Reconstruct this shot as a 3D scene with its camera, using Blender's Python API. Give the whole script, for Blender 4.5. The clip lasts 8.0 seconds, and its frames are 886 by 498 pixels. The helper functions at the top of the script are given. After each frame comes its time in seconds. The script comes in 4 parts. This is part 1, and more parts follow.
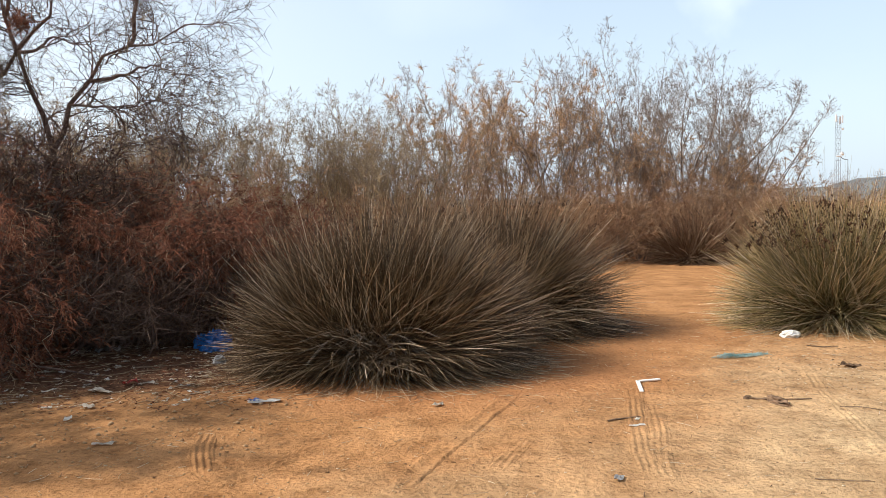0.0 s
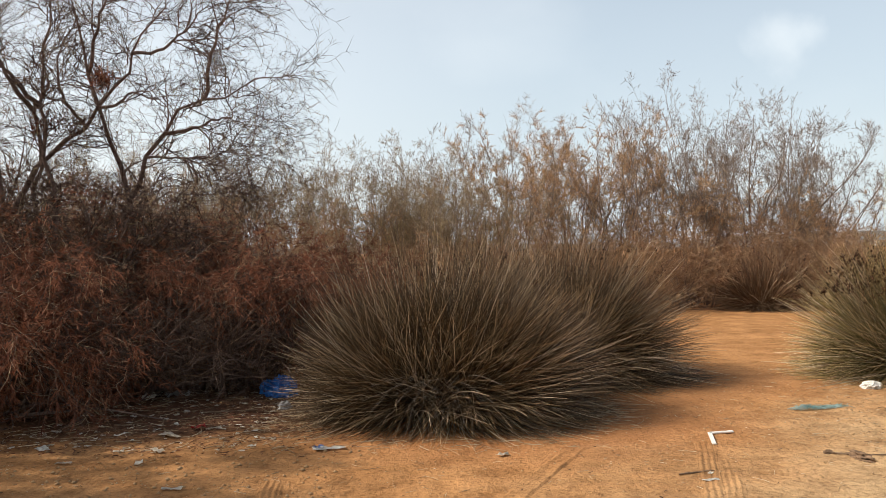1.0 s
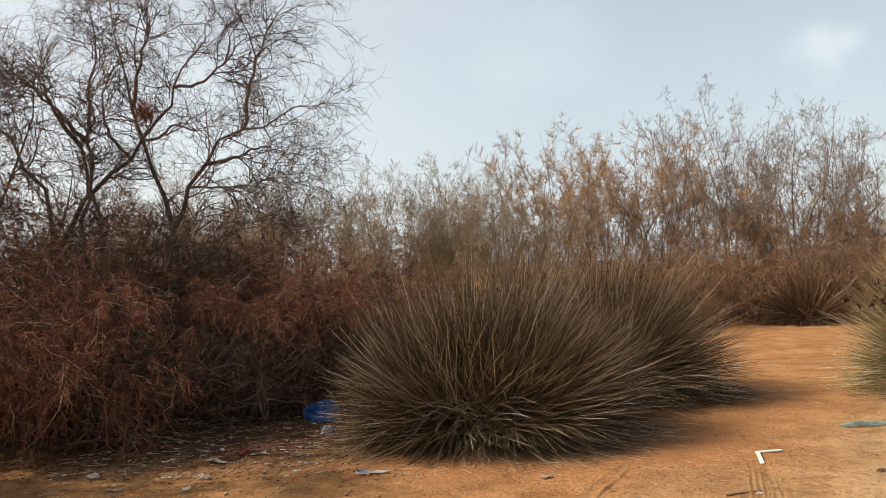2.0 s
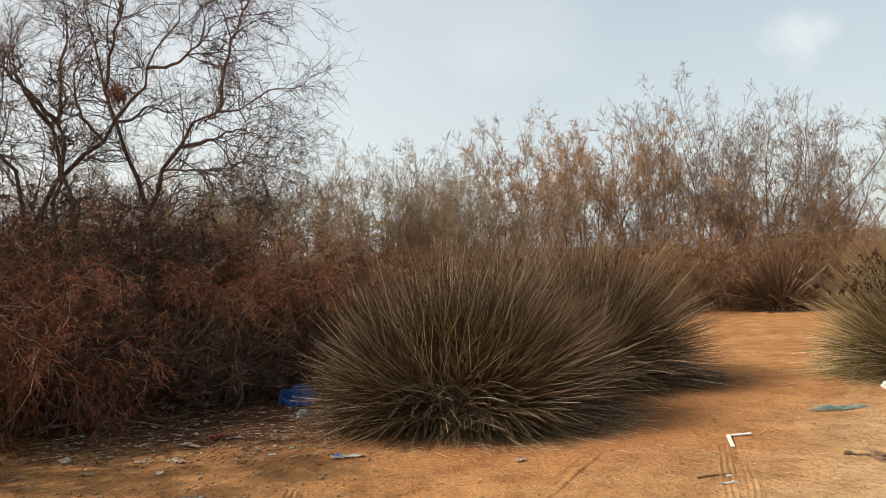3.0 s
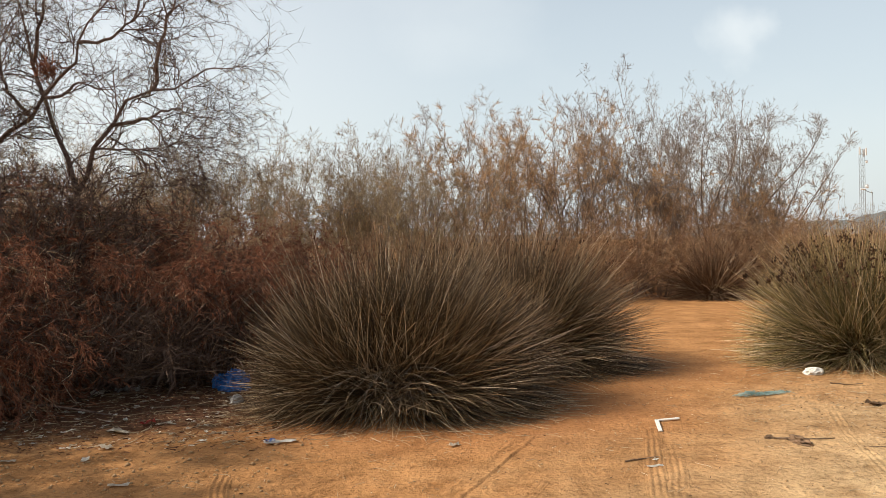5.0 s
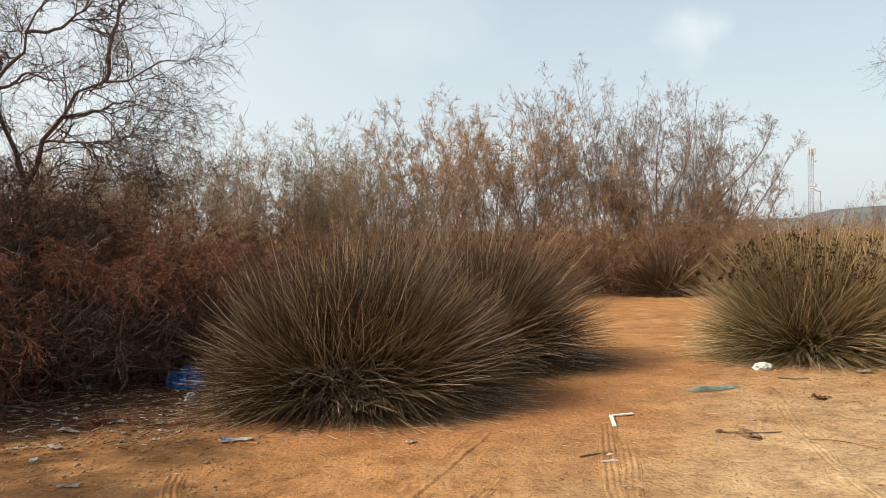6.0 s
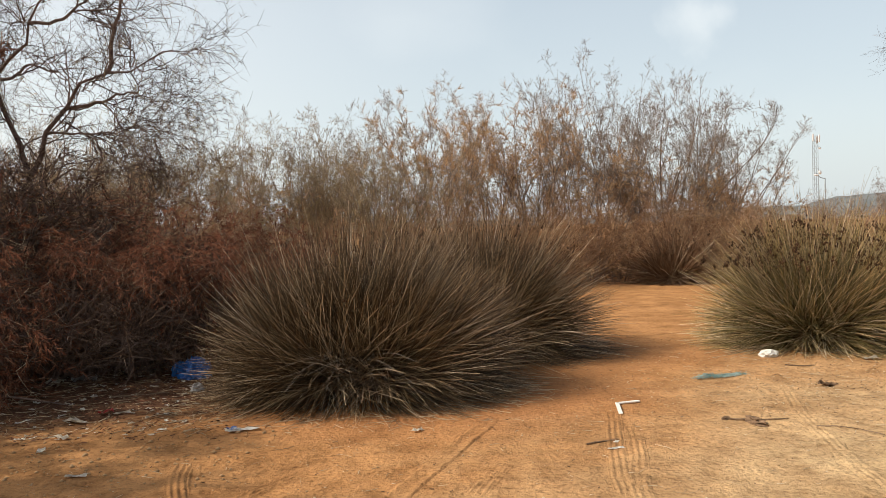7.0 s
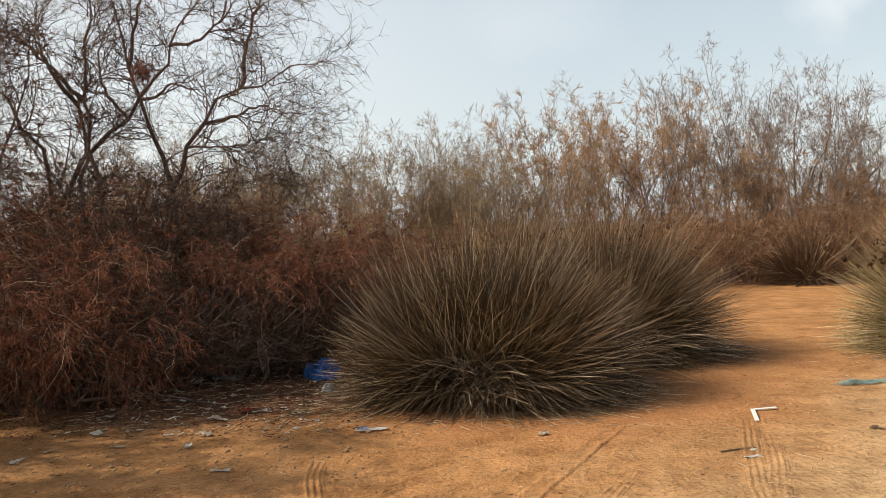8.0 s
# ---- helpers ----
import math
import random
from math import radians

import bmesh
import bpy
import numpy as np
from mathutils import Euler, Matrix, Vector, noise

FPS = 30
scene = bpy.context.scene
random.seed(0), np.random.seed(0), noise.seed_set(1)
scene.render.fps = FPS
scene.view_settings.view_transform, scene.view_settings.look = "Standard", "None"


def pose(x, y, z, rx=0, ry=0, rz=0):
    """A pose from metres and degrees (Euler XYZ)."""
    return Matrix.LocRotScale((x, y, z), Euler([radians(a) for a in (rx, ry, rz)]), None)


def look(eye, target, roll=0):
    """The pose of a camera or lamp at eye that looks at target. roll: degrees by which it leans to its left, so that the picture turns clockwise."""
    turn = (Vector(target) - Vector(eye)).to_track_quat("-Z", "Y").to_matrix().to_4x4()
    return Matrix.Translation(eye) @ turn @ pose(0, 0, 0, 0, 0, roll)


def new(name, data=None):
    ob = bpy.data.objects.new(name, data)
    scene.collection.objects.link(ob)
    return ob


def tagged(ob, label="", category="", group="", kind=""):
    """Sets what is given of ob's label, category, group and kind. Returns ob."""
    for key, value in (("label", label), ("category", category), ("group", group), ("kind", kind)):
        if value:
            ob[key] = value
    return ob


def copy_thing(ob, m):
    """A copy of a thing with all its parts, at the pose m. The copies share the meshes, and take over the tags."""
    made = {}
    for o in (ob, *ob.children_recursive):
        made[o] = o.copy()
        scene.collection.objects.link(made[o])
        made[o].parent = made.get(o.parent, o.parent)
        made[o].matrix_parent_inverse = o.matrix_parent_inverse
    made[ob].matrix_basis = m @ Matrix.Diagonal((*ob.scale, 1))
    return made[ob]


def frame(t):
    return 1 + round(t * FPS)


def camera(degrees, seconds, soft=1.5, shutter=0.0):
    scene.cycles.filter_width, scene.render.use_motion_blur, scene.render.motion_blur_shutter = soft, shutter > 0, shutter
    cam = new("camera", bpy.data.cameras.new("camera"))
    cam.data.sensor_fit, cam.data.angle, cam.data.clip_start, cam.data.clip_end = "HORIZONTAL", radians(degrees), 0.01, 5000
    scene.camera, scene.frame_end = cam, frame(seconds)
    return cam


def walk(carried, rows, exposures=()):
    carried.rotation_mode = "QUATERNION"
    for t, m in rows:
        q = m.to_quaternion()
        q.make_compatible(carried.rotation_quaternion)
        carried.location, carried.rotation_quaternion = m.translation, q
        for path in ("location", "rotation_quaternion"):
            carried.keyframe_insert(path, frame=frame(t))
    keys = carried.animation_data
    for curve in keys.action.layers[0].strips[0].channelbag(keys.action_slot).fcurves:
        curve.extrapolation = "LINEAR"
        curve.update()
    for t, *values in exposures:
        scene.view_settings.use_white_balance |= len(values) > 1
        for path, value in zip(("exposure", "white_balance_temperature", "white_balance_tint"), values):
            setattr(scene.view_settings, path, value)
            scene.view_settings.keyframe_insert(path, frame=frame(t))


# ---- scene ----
cam = camera(58.0, 8.0, 0.7)
PATH = [
    (0, (-0.056, -0.194, 1.58), (-0.046, 1.803, 1.471), -0.9),
    (0.5, (-0.068, -0.197, 1.579), (-0.107, 1.802, 1.523), -0.9),
    (1, (-0.08, -0.191, 1.594), (-0.221, 1.804, 1.601), -1.1),
    (1.2, (-0.077, -0.204, 1.586), (-0.274, 1.785, 1.63), -1.2),
    (2.3, (-0.043, -0.226, 1.622), (-0.278, 1.759, 1.689), -2.6),
    (2.5, (-0.034, -0.229, 1.612), (-0.223, 1.761, 1.686), -2.5),
    (3, (-0.049, -0.218, 1.605), (-0.232, 1.773, 1.627), -2.2),
    (3.5, (-0.04, -0.229, 1.604), (-0.255, 1.759, 1.597), -2.2),
    (4, (-0.039, -0.24, 1.612), (-0.242, 1.749, 1.587), -2.3),
    (4.5, (-0.029, -0.224, 1.605), (-0.164, 1.771, 1.599), -1.6),
    (4.7, (-0.005, -0.212, 1.599), (-0.099, 1.786, 1.589), -1.5),
    (6, (0.004, -0.216, 1.611), (0.066, 1.783, 1.581), -1.1),
    (6.5, (-0.008, -0.21, 1.599), (0.083, 1.788, 1.56), -1.3),
    (7, (-0.006, -0.201, 1.6), (0.046, 1.798, 1.545), -1.5),
    (7.5, (-0.046, -0.195, 1.604), (-0.094, 1.804, 1.559), -1.9),
    (7.8, (-0.044, -0.21, 1.606), (-0.218, 1.78, 1.567), -2.25),
    (8, (-0.041, -0.224, 1.609), (-0.285, 1.761, 1.57), -2.5),
]
walk(cam, [(t, look(eye, target, roll)) for t, eye, target, roll in PATH],
     [(0, 0.49, 6100, 10), (0.5, 0.42, 6400, 10), (1.0, 0.32, 6550, 10), (2.5, 0.24, 6750, 10), (3.5, 0.26, 6900, 10), (4.5, 0.30, 6850, 10), (6.0, 0.30, 6700, 10), (8.0, 0.28, 6800, 10)])


# ---- light ----
SUN_FROM = Vector((-1.0, -0.12, 0.0)).normalized()
SUN_HEIGHT = radians(43)
sun_dir = Vector((SUN_FROM.x * math.cos(SUN_HEIGHT), SUN_FROM.y * math.cos(SUN_HEIGHT), math.sin(SUN_HEIGHT)))
sun = new("sun", bpy.data.lights.new("sun", "SUN"))
sun.data.energy, sun.data.angle, sun.data.color = 3.95, radians(1.3), (1.0, 0.93, 0.82)
sun.matrix_world = look(sun_dir * 60, (0, 0, 0))

world = bpy.data.worlds.new("sky")
scene.world = world
world.use_nodes = True
wt = world.node_tree
wt.nodes.clear()


def node(tree, kind, **values):
    n = tree.nodes.new(kind)
    for key, value in values.items():
        if key in n.inputs:
            n.inputs[key].default_value = value
    return n


def ramp(tree, stops, source=None):
    r = tree.nodes.new("ShaderNodeValToRGB")
    els = r.color_ramp.elements
    while len(els) < len(stops):
        els.new(0.5)
    for el, (at, col) in zip(els, stops):
        el.position, el.color = at, (*col, 1)
    if source is not None:
        tree.links.new(source, r.inputs[0])
    return r


def mix(tree, a, b, factor, mode="MIX"):
    m = tree.nodes.new("ShaderNodeMix")
    m.data_type, m.blend_type = "RGBA", mode
    for sock, value in ((m.inputs[0], factor), (m.inputs[6], a), (m.inputs[7], b)):
        if isinstance(value, bpy.types.NodeSocket):
            tree.links.new(value, sock)
        elif isinstance(value, tuple):
            sock.default_value = (*value, 1)
        else:
            sock.default_value = value
    return m.outputs[2]


def sky_nodes():
    t = wt
    sky = t.nodes.new("ShaderNodeTexSky")
    sky.sky_type, sky.sun_disc = "NISHITA", False
    sky.sun_elevation, sky.sun_rotation = SUN_HEIGHT, math.atan2(SUN_FROM.x, SUN_FROM.y)
    sky.altitude, sky.air_density, sky.dust_density, sky.ozone_density = 20, 1.2, 2.5, 1.0
    coord = t.nodes.new("ShaderNodeTexCoord")
    sep = t.nodes.new("ShaderNodeSeparateXYZ")
    t.links.new(coord.outputs["Generated"], sep.inputs[0])
    # milky haze near the horizon and a few thin clouds
    haze = ramp(t, [(0.0, (0.72,) * 3), (0.25, (0.55,) * 3), (0.7, (0.12,) * 3)], sep.outputs[2])
    # the haze is whiter and thicker on the sun's side
    toward = t.nodes.new("ShaderNodeVectorMath")
    toward.operation = "DOT_PRODUCT"
    t.links.new(coord.outputs["Generated"], toward.inputs[0])
    toward.inputs[1].default_value = sun_dir
    glow = ramp(t, [(0.0, (0.82,) * 3), (0.35, (0.95,) * 3), (0.75, (1.0,) * 3)], toward.outputs["Value"])
    white = ramp(t, [(0.0, (0.0,) * 3), (0.75, (1.0,) * 3)], toward.outputs["Value"])
    thick = mix(t, haze.outputs[0], glow.outputs[0], 1.0, "MULTIPLY")
    veil = mix(t, sky.outputs[0], mix(t, (9.8, 11.1, 12.0), (13.3, 13.3, 13.1), white.outputs[0]), thick)
    stretch = node(t, "ShaderNodeMapping", Scale=(1.0, 1.0, 1.7))
    t.links.new(coord.outputs["Generated"], stretch.inputs[0])
    noise_n = node(t, "ShaderNodeTexNoise", Scale=3.4, Detail=7.0, Roughness=0.5)
    t.links.new(stretch.outputs[0], noise_n.inputs[0])
    cloud = ramp(t, [(0.52, (0.0,) * 3), (0.85, (0.16,) * 3)], noise_n.outputs[0])
    low = ramp(t, [(0.05, (0.0,) * 3), (0.2, (1.0,) * 3)], sep.outputs[2])
    amount = mix(t, cloud.outputs[0], low.outputs[0], 1.0, "MULTIPLY")
    # one small round cloud
    where = t.nodes.new("ShaderNodeVectorMath")
    where.operation = "DISTANCE"
    wob = node(t, "ShaderNodeTexNoise", Scale=20.0, Detail=6.0)
    t.links.new(coord.outputs["Generated"], wob.inputs[0])
    shift = t.nodes.new("ShaderNodeVectorMath")
    shift.operation = "MULTIPLY_ADD"
    t.links.new(wob.outputs[1], shift.inputs[0])
    shift.inputs[1].default_value = (0.06, 0.06, 0.06)
    t.links.new(coord.outputs["Generated"], shift.inputs[2])
    t.links.new(shift.outputs[0], where.inputs[0])
    where.inputs[1].default_value = CLOUD
    puff = ramp(t, [(0.0, (0.32,) * 3), (0.016, (0.26,) * 3), (0.042, (0.0,) * 3)], where.outputs["Value"])
    amount = mix(t, amount, puff.outputs[0], 1.0, "ADD")
    col = mix(t, veil, (11.2, 11.6, 11.6), amount)
    back = node(t, "ShaderNodeBackground", Strength=0.086)
    t.links.new(col, back.inputs[0])
    out = t.nodes.new("ShaderNodeOutputWorld")
    t.links.new(back.outputs[0], out.inputs[0])


CLOUD = (0.352, 0.947, 0.261)
sky_nodes()


# ---- materials ----
def material(name, rough=0.9, spec=0.2):
    m = bpy.data.materials.new(name)
    m.use_nodes = True
    b = m.node_tree.nodes["Principled BSDF"]
    b.inputs["Roughness"].default_value = rough
    b.inputs["Specular IOR Level"].default_value = spec
    return m, m.node_tree, b


def fibre(name, stops, rough=0.75, spec=0.25, patch=0.6, dark=0.6, through_light=0.0, tip=None):
    """Stalks, twigs and needles: a colour for each piece, patches of wear and painted shade across the plant."""
    m, t, b = material(name, rough, spec)
    geo = t.nodes.new("ShaderNodeNewGeometry")
    own = ramp(t, stops, geo.outputs["Random Per Island"])
    coord = t.nodes.new("ShaderNodeTexCoord")
    n = node(t, "ShaderNodeTexNoise", Scale=patch, Detail=4.0, Roughness=0.6)
    t.links.new(coord.outputs["Object"], n.inputs[0])
    shade = ramp(t, [(0.3, (dark,) * 3), (0.7, (1.15, 1.1, 1.05))], n.outputs[0])
    col = mix(t, own.outputs[0], shade.outputs[0], 1.0, "MULTIPLY")
    if tip:
        # straw and painted sunlight towards each stalk's dry point, brown at its sheath
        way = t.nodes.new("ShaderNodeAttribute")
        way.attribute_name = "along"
        age_and_light = ramp(t, [(0.0, (0.85, 0.66, 0.5)), (0.3, (0.95, 0.95, 0.9)), (0.65, (1.0, 1.0, 1.0)), (1.0, tip)], way.outputs["Fac"])
        col = mix(t, col, age_and_light.outputs[0], 1.0, "MULTIPLY")
    fine = node(t, "ShaderNodeTexNoise", Scale=60.0, Detail=2.0)
    t.links.new(coord.outputs["Object"], fine.inputs[0])
    fleck = ramp(t, [(0.35, (0.75,) * 3), (0.7, (1.1,) * 3)], fine.outputs[0])
    col = mix(t, col, fleck.outputs[0], 1.0, "MULTIPLY")
    t.links.new(col, b.inputs["Base Color"])
    if through_light:
        tr = t.nodes.new("ShaderNodeBsdfTranslucent")
        t.links.new(col, tr.inputs[0])
        ms = t.nodes.new("ShaderNodeMixShader")
        ms.inputs[0].default_value = through_light
        t.links.new(b.outputs[0], ms.inputs[1])
        t.links.new(tr.outputs[0], ms.inputs[2])
        t.links.new(ms.outputs[0], t.nodes["Material Output"].inputs[0])
    return m


def rough_solid(name, a, c, scale=8.0, rough=0.9, spec=0.2, bump=0.3, depth=0.01):
    m, t, b = material(name, rough, spec)
    coord = t.nodes.new("ShaderNodeTexCoord")
    n = node(t, "ShaderNodeTexNoise", Scale=scale, Detail=6.0, Roughness=0.65)
    t.links.new(coord.outputs["Object"], n.inputs[0])
    col = ramp(t, [(0.32, a), (0.68, c)], n.outputs[0])
    t.links.new(col.outputs[0], b.inputs["Base Color"])
    if bump:
        bp = node(t, "ShaderNodeBump", Strength=bump, Distance=depth)
        t.links.new(n.outputs[0], bp.inputs["Height"])
        t.links.new(bp.outputs[0], b.inputs["Normal"])
    return m


def soil_material(name):
    m, t, b = material(name, 0.95, 0.12)
    coord = t.nodes.new("ShaderNodeTexCoord")
    pos = coord.outputs["Object"]
    sep = t.nodes.new("ShaderNodeSeparateXYZ")
    t.links.new(pos, sep.inputs[0])
    big = node(t, "ShaderNodeTexNoise", Scale=0.45, Detail=5.0, Roughness=0.6)
    mid = node(t, "ShaderNodeTexNoise", Scale=3.5, Detail=6.0, Roughness=0.68)
    fine = node(t, "ShaderNodeTexNoise", Scale=26.0, Detail=6.0, Roughness=0.62)
    worn = node(t, "ShaderNodeTexNoise", Scale=1.3, Detail=4.0, Roughness=0.55)
    for n in (big, mid, fine, worn):
        t.links.new(pos, n.inputs[0])
    # paler, sandier earth towards the trodden side (x up, y down), redder earth by the plants
    side = t.nodes.new("ShaderNodeVectorMath")
    side.operation = "DOT_PRODUCT"
    t.links.new(pos, side.inputs[0])
    side.inputs[1].default_value = (0.12, -0.12, 0.0)
    lift = t.nodes.new("ShaderNodeMath")
    lift.operation = "MULTIPLY_ADD"
    t.links.new(big.outputs[0], lift.inputs[0])
    lift.inputs[1].default_value = 0.9
    t.links.new(side.outputs["Value"], lift.inputs[2])
    sandy = ramp(t, [(0.0, (0.0,) * 3), (0.12, (1.0,) * 3)])
    shifted = t.nodes.new("ShaderNodeMath")
    shifted.operation = "ADD"
    shifted.inputs[1].default_value = 0.2
    t.links.new(lift.outputs[0], shifted.inputs[0])
    t.links.new(shifted.outputs[0], sandy.inputs[0])
    sandy.color_ramp.elements[1].position = 0.5
    earth = mix(t, SOIL_RED, SOIL_SAND, sandy.outputs[0])
    blot = ramp(t, [(0.3, (0.62, 0.57, 0.52)), (0.5, (1.0, 1.0, 1.0)), (0.72, (1.18, 1.17, 1.15))], mid.outputs[0])
    earth = mix(t, earth, blot.outputs[0], 1.0, "MULTIPLY")
    tread = ramp(t, [(0.35, (0.80, 0.76, 0.72)), (0.62, (1.1, 1.1, 1.1))], worn.outputs[0])
    earth = mix(t, earth, tread.outputs[0], 1.0, "MULTIPLY")
    grit = ramp(t, [(0.3, (0.60, 0.56, 0.52)), (0.48, (1.0, 1.0, 1.0)), (0.7, (1.16, 1.15, 1.14))], fine.outputs[0])
    earth = mix(t, earth, grit.outputs[0], 1.0, "MULTIPLY")
    # humus with painted shade under the shrubs, redder earth round big rushes, ragged edges
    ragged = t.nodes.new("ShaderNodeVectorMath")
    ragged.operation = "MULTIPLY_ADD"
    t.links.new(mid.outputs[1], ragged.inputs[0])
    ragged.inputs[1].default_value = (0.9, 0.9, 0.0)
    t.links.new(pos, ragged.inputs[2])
    # the red patches also warm the rushes' cast shadows
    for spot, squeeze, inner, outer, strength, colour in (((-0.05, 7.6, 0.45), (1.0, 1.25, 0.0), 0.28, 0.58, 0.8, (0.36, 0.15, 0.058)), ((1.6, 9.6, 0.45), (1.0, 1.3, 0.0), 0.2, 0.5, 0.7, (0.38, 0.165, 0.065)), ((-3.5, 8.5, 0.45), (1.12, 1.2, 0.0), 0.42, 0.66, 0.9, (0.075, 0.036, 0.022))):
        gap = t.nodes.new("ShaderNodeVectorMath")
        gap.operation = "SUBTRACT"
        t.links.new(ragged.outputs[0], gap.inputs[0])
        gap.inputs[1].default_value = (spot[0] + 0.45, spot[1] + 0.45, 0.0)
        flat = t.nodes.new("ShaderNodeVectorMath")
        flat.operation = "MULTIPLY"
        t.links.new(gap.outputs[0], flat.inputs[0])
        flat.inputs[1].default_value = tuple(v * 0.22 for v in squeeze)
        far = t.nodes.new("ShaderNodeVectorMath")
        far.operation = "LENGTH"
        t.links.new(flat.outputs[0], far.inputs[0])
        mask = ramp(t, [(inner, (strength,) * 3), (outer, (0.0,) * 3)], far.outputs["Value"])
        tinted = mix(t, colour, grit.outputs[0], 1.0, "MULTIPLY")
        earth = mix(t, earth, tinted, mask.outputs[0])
    t.links.new(earth, b.inputs["Base Color"])
    add = t.nodes.new("ShaderNodeMath")
    add.operation = "MULTIPLY_ADD"
    t.links.new(mid.outputs[0], add.inputs[0])
    add.inputs[1].default_value = 2.0
    t.links.new(fine.outputs[0], add.inputs[2])
    bp = node(t, "ShaderNodeBump", Strength=0.75, Distance=0.036)
    t.links.new(add.outputs[0], bp.inputs["Height"])
    t.links.new(bp.outputs[0], b.inputs["Normal"])
    return m


SOIL_RED, SOIL_SAND = (0.43, 0.218, 0.088), (0.54, 0.378, 0.207)
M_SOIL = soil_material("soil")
M_CLOD = rough_solid("soil clod", (0.34, 0.20, 0.095), (0.48, 0.31, 0.165), 30)
# stalk colour kept dark to paint the shaded gaps in a clump
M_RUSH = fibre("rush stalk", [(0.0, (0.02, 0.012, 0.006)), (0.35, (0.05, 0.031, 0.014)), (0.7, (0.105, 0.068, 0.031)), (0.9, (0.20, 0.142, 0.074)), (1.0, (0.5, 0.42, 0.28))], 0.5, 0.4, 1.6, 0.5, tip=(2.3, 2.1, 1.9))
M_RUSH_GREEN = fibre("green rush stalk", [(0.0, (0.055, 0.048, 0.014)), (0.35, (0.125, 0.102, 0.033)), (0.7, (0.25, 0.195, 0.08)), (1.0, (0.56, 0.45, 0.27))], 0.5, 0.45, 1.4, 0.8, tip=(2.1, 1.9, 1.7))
# extra bright stalks that paint the flecks caught by the sun
M_RUSH_PALE = fibre("sun-bright straw rush stalk", [(0.0, (0.25, 0.172, 0.093)), (0.5, (0.44, 0.33, 0.205)), (1.0, (0.75, 0.635, 0.475))], 0.5, 0.4, 1.4, 0.8, tip=(1.35, 1.3, 1.25))
M_RUSH_DEAD = fibre("dead rush stalk", [(0.0, (0.06, 0.036, 0.02)), (0.6, (0.14, 0.09, 0.052)), (0.88, (0.32, 0.25, 0.18)), (1.0, (0.52, 0.46, 0.38))], 0.8, 0.2, 2.0, 0.7)
M_BLEACHED = fibre("bleached stalk", [(0.0, (0.16, 0.13, 0.10)), (1.0, (0.62, 0.56, 0.48))], 0.8, 0.2, 6.0, 0.6)
M_SEED = fibre("rush seed head", [(0.0, (0.035, 0.02, 0.012)), (1.0, (0.11, 0.055, 0.03))], 0.85, 0.15, 3.0, 0.8)
M_BARK = rough_solid("tamarisk bark", (0.07, 0.043, 0.034), (0.26, 0.175, 0.138), 22, 0.92, 0.15, 0.8, 0.015)
# lighter copy of the bark that paints far stems as sunlit
M_BARK_PALE = rough_solid("sunlit tamarisk bark", (0.13, 0.09, 0.068), (0.36, 0.275, 0.212), 9, 0.92, 0.15, 0.5, 0.015)
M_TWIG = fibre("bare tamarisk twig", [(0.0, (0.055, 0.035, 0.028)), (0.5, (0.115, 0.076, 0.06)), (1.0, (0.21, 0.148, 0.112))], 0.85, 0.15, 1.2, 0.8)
# bright twig copy: sunlight on the far crowns put into the colour
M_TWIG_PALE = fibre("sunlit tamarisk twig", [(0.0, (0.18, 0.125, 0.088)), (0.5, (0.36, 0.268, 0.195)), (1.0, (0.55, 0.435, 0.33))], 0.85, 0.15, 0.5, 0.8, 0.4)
M_TWIG_TAN = fibre("olive-tan tamarisk twig", [(0.0, (0.17, 0.118, 0.07)), (0.5, (0.35, 0.262, 0.157)), (1.0, (0.54, 0.43, 0.285))], 0.85, 0.15, 0.5, 0.8, 0.4)
M_TWIG_GREY = fibre("grey-brown tamarisk twig", [(0.0, (0.15, 0.11, 0.085)), (0.5, (0.31, 0.24, 0.19)), (1.0, (0.48, 0.395, 0.325))], 0.85, 0.15, 0.5, 0.8, 0.4)
# strong dark patches paint shaded gaps between lit sprays
M_DRY = fibre("dry tamarisk foliage", [(0.0, (0.15, 0.056, 0.034)), (0.5, (0.35, 0.138, 0.08)), (0.85, (0.46, 0.205, 0.12)), (1.0, (0.56, 0.33, 0.21))], 0.85, 0.12, 2.6, 0.36, 0.35)
# dry foliage colours darkened for the shade of the hollow
M_DUFF = fibre("shade-darkened tamarisk litter", [(0.0, (0.09, 0.038, 0.024)), (0.6, (0.21, 0.09, 0.053)), (1.0, (0.38, 0.21, 0.13))], 0.9, 0.1, 2.6, 0.5)
M_RUST = fibre("rust-coloured tamarisk foliage", [(0.0, (0.42, 0.24, 0.12)), (0.5, (0.60, 0.37, 0.195)), (1.0, (0.68, 0.50, 0.30))], 0.85, 0.12, 0.7, 0.8, 0.5)
M_OLIVE = fibre("thin olive tamarisk foliage", [(0.0, (0.25, 0.19, 0.095)), (0.6, (0.39, 0.30, 0.165)), (1.0, (0.50, 0.39, 0.25))], 0.85, 0.12, 1.0, 0.8, 0.2)
M_STRAW = fibre("straw", [(0.0, (0.28, 0.19, 0.11)), (0.5, (0.52, 0.39, 0.24)), (1.0, (0.72, 0.60, 0.43))], 0.8, 0.2, 5.0, 0.8)
M_SCRUB = fibre("dry scrub foliage", [(0.0, (0.25, 0.135, 0.075)), (0.5, (0.45, 0.275, 0.155)), (1.0, (0.62, 0.45, 0.28))], 0.85, 0.12, 0.9, 0.7, 0.4)
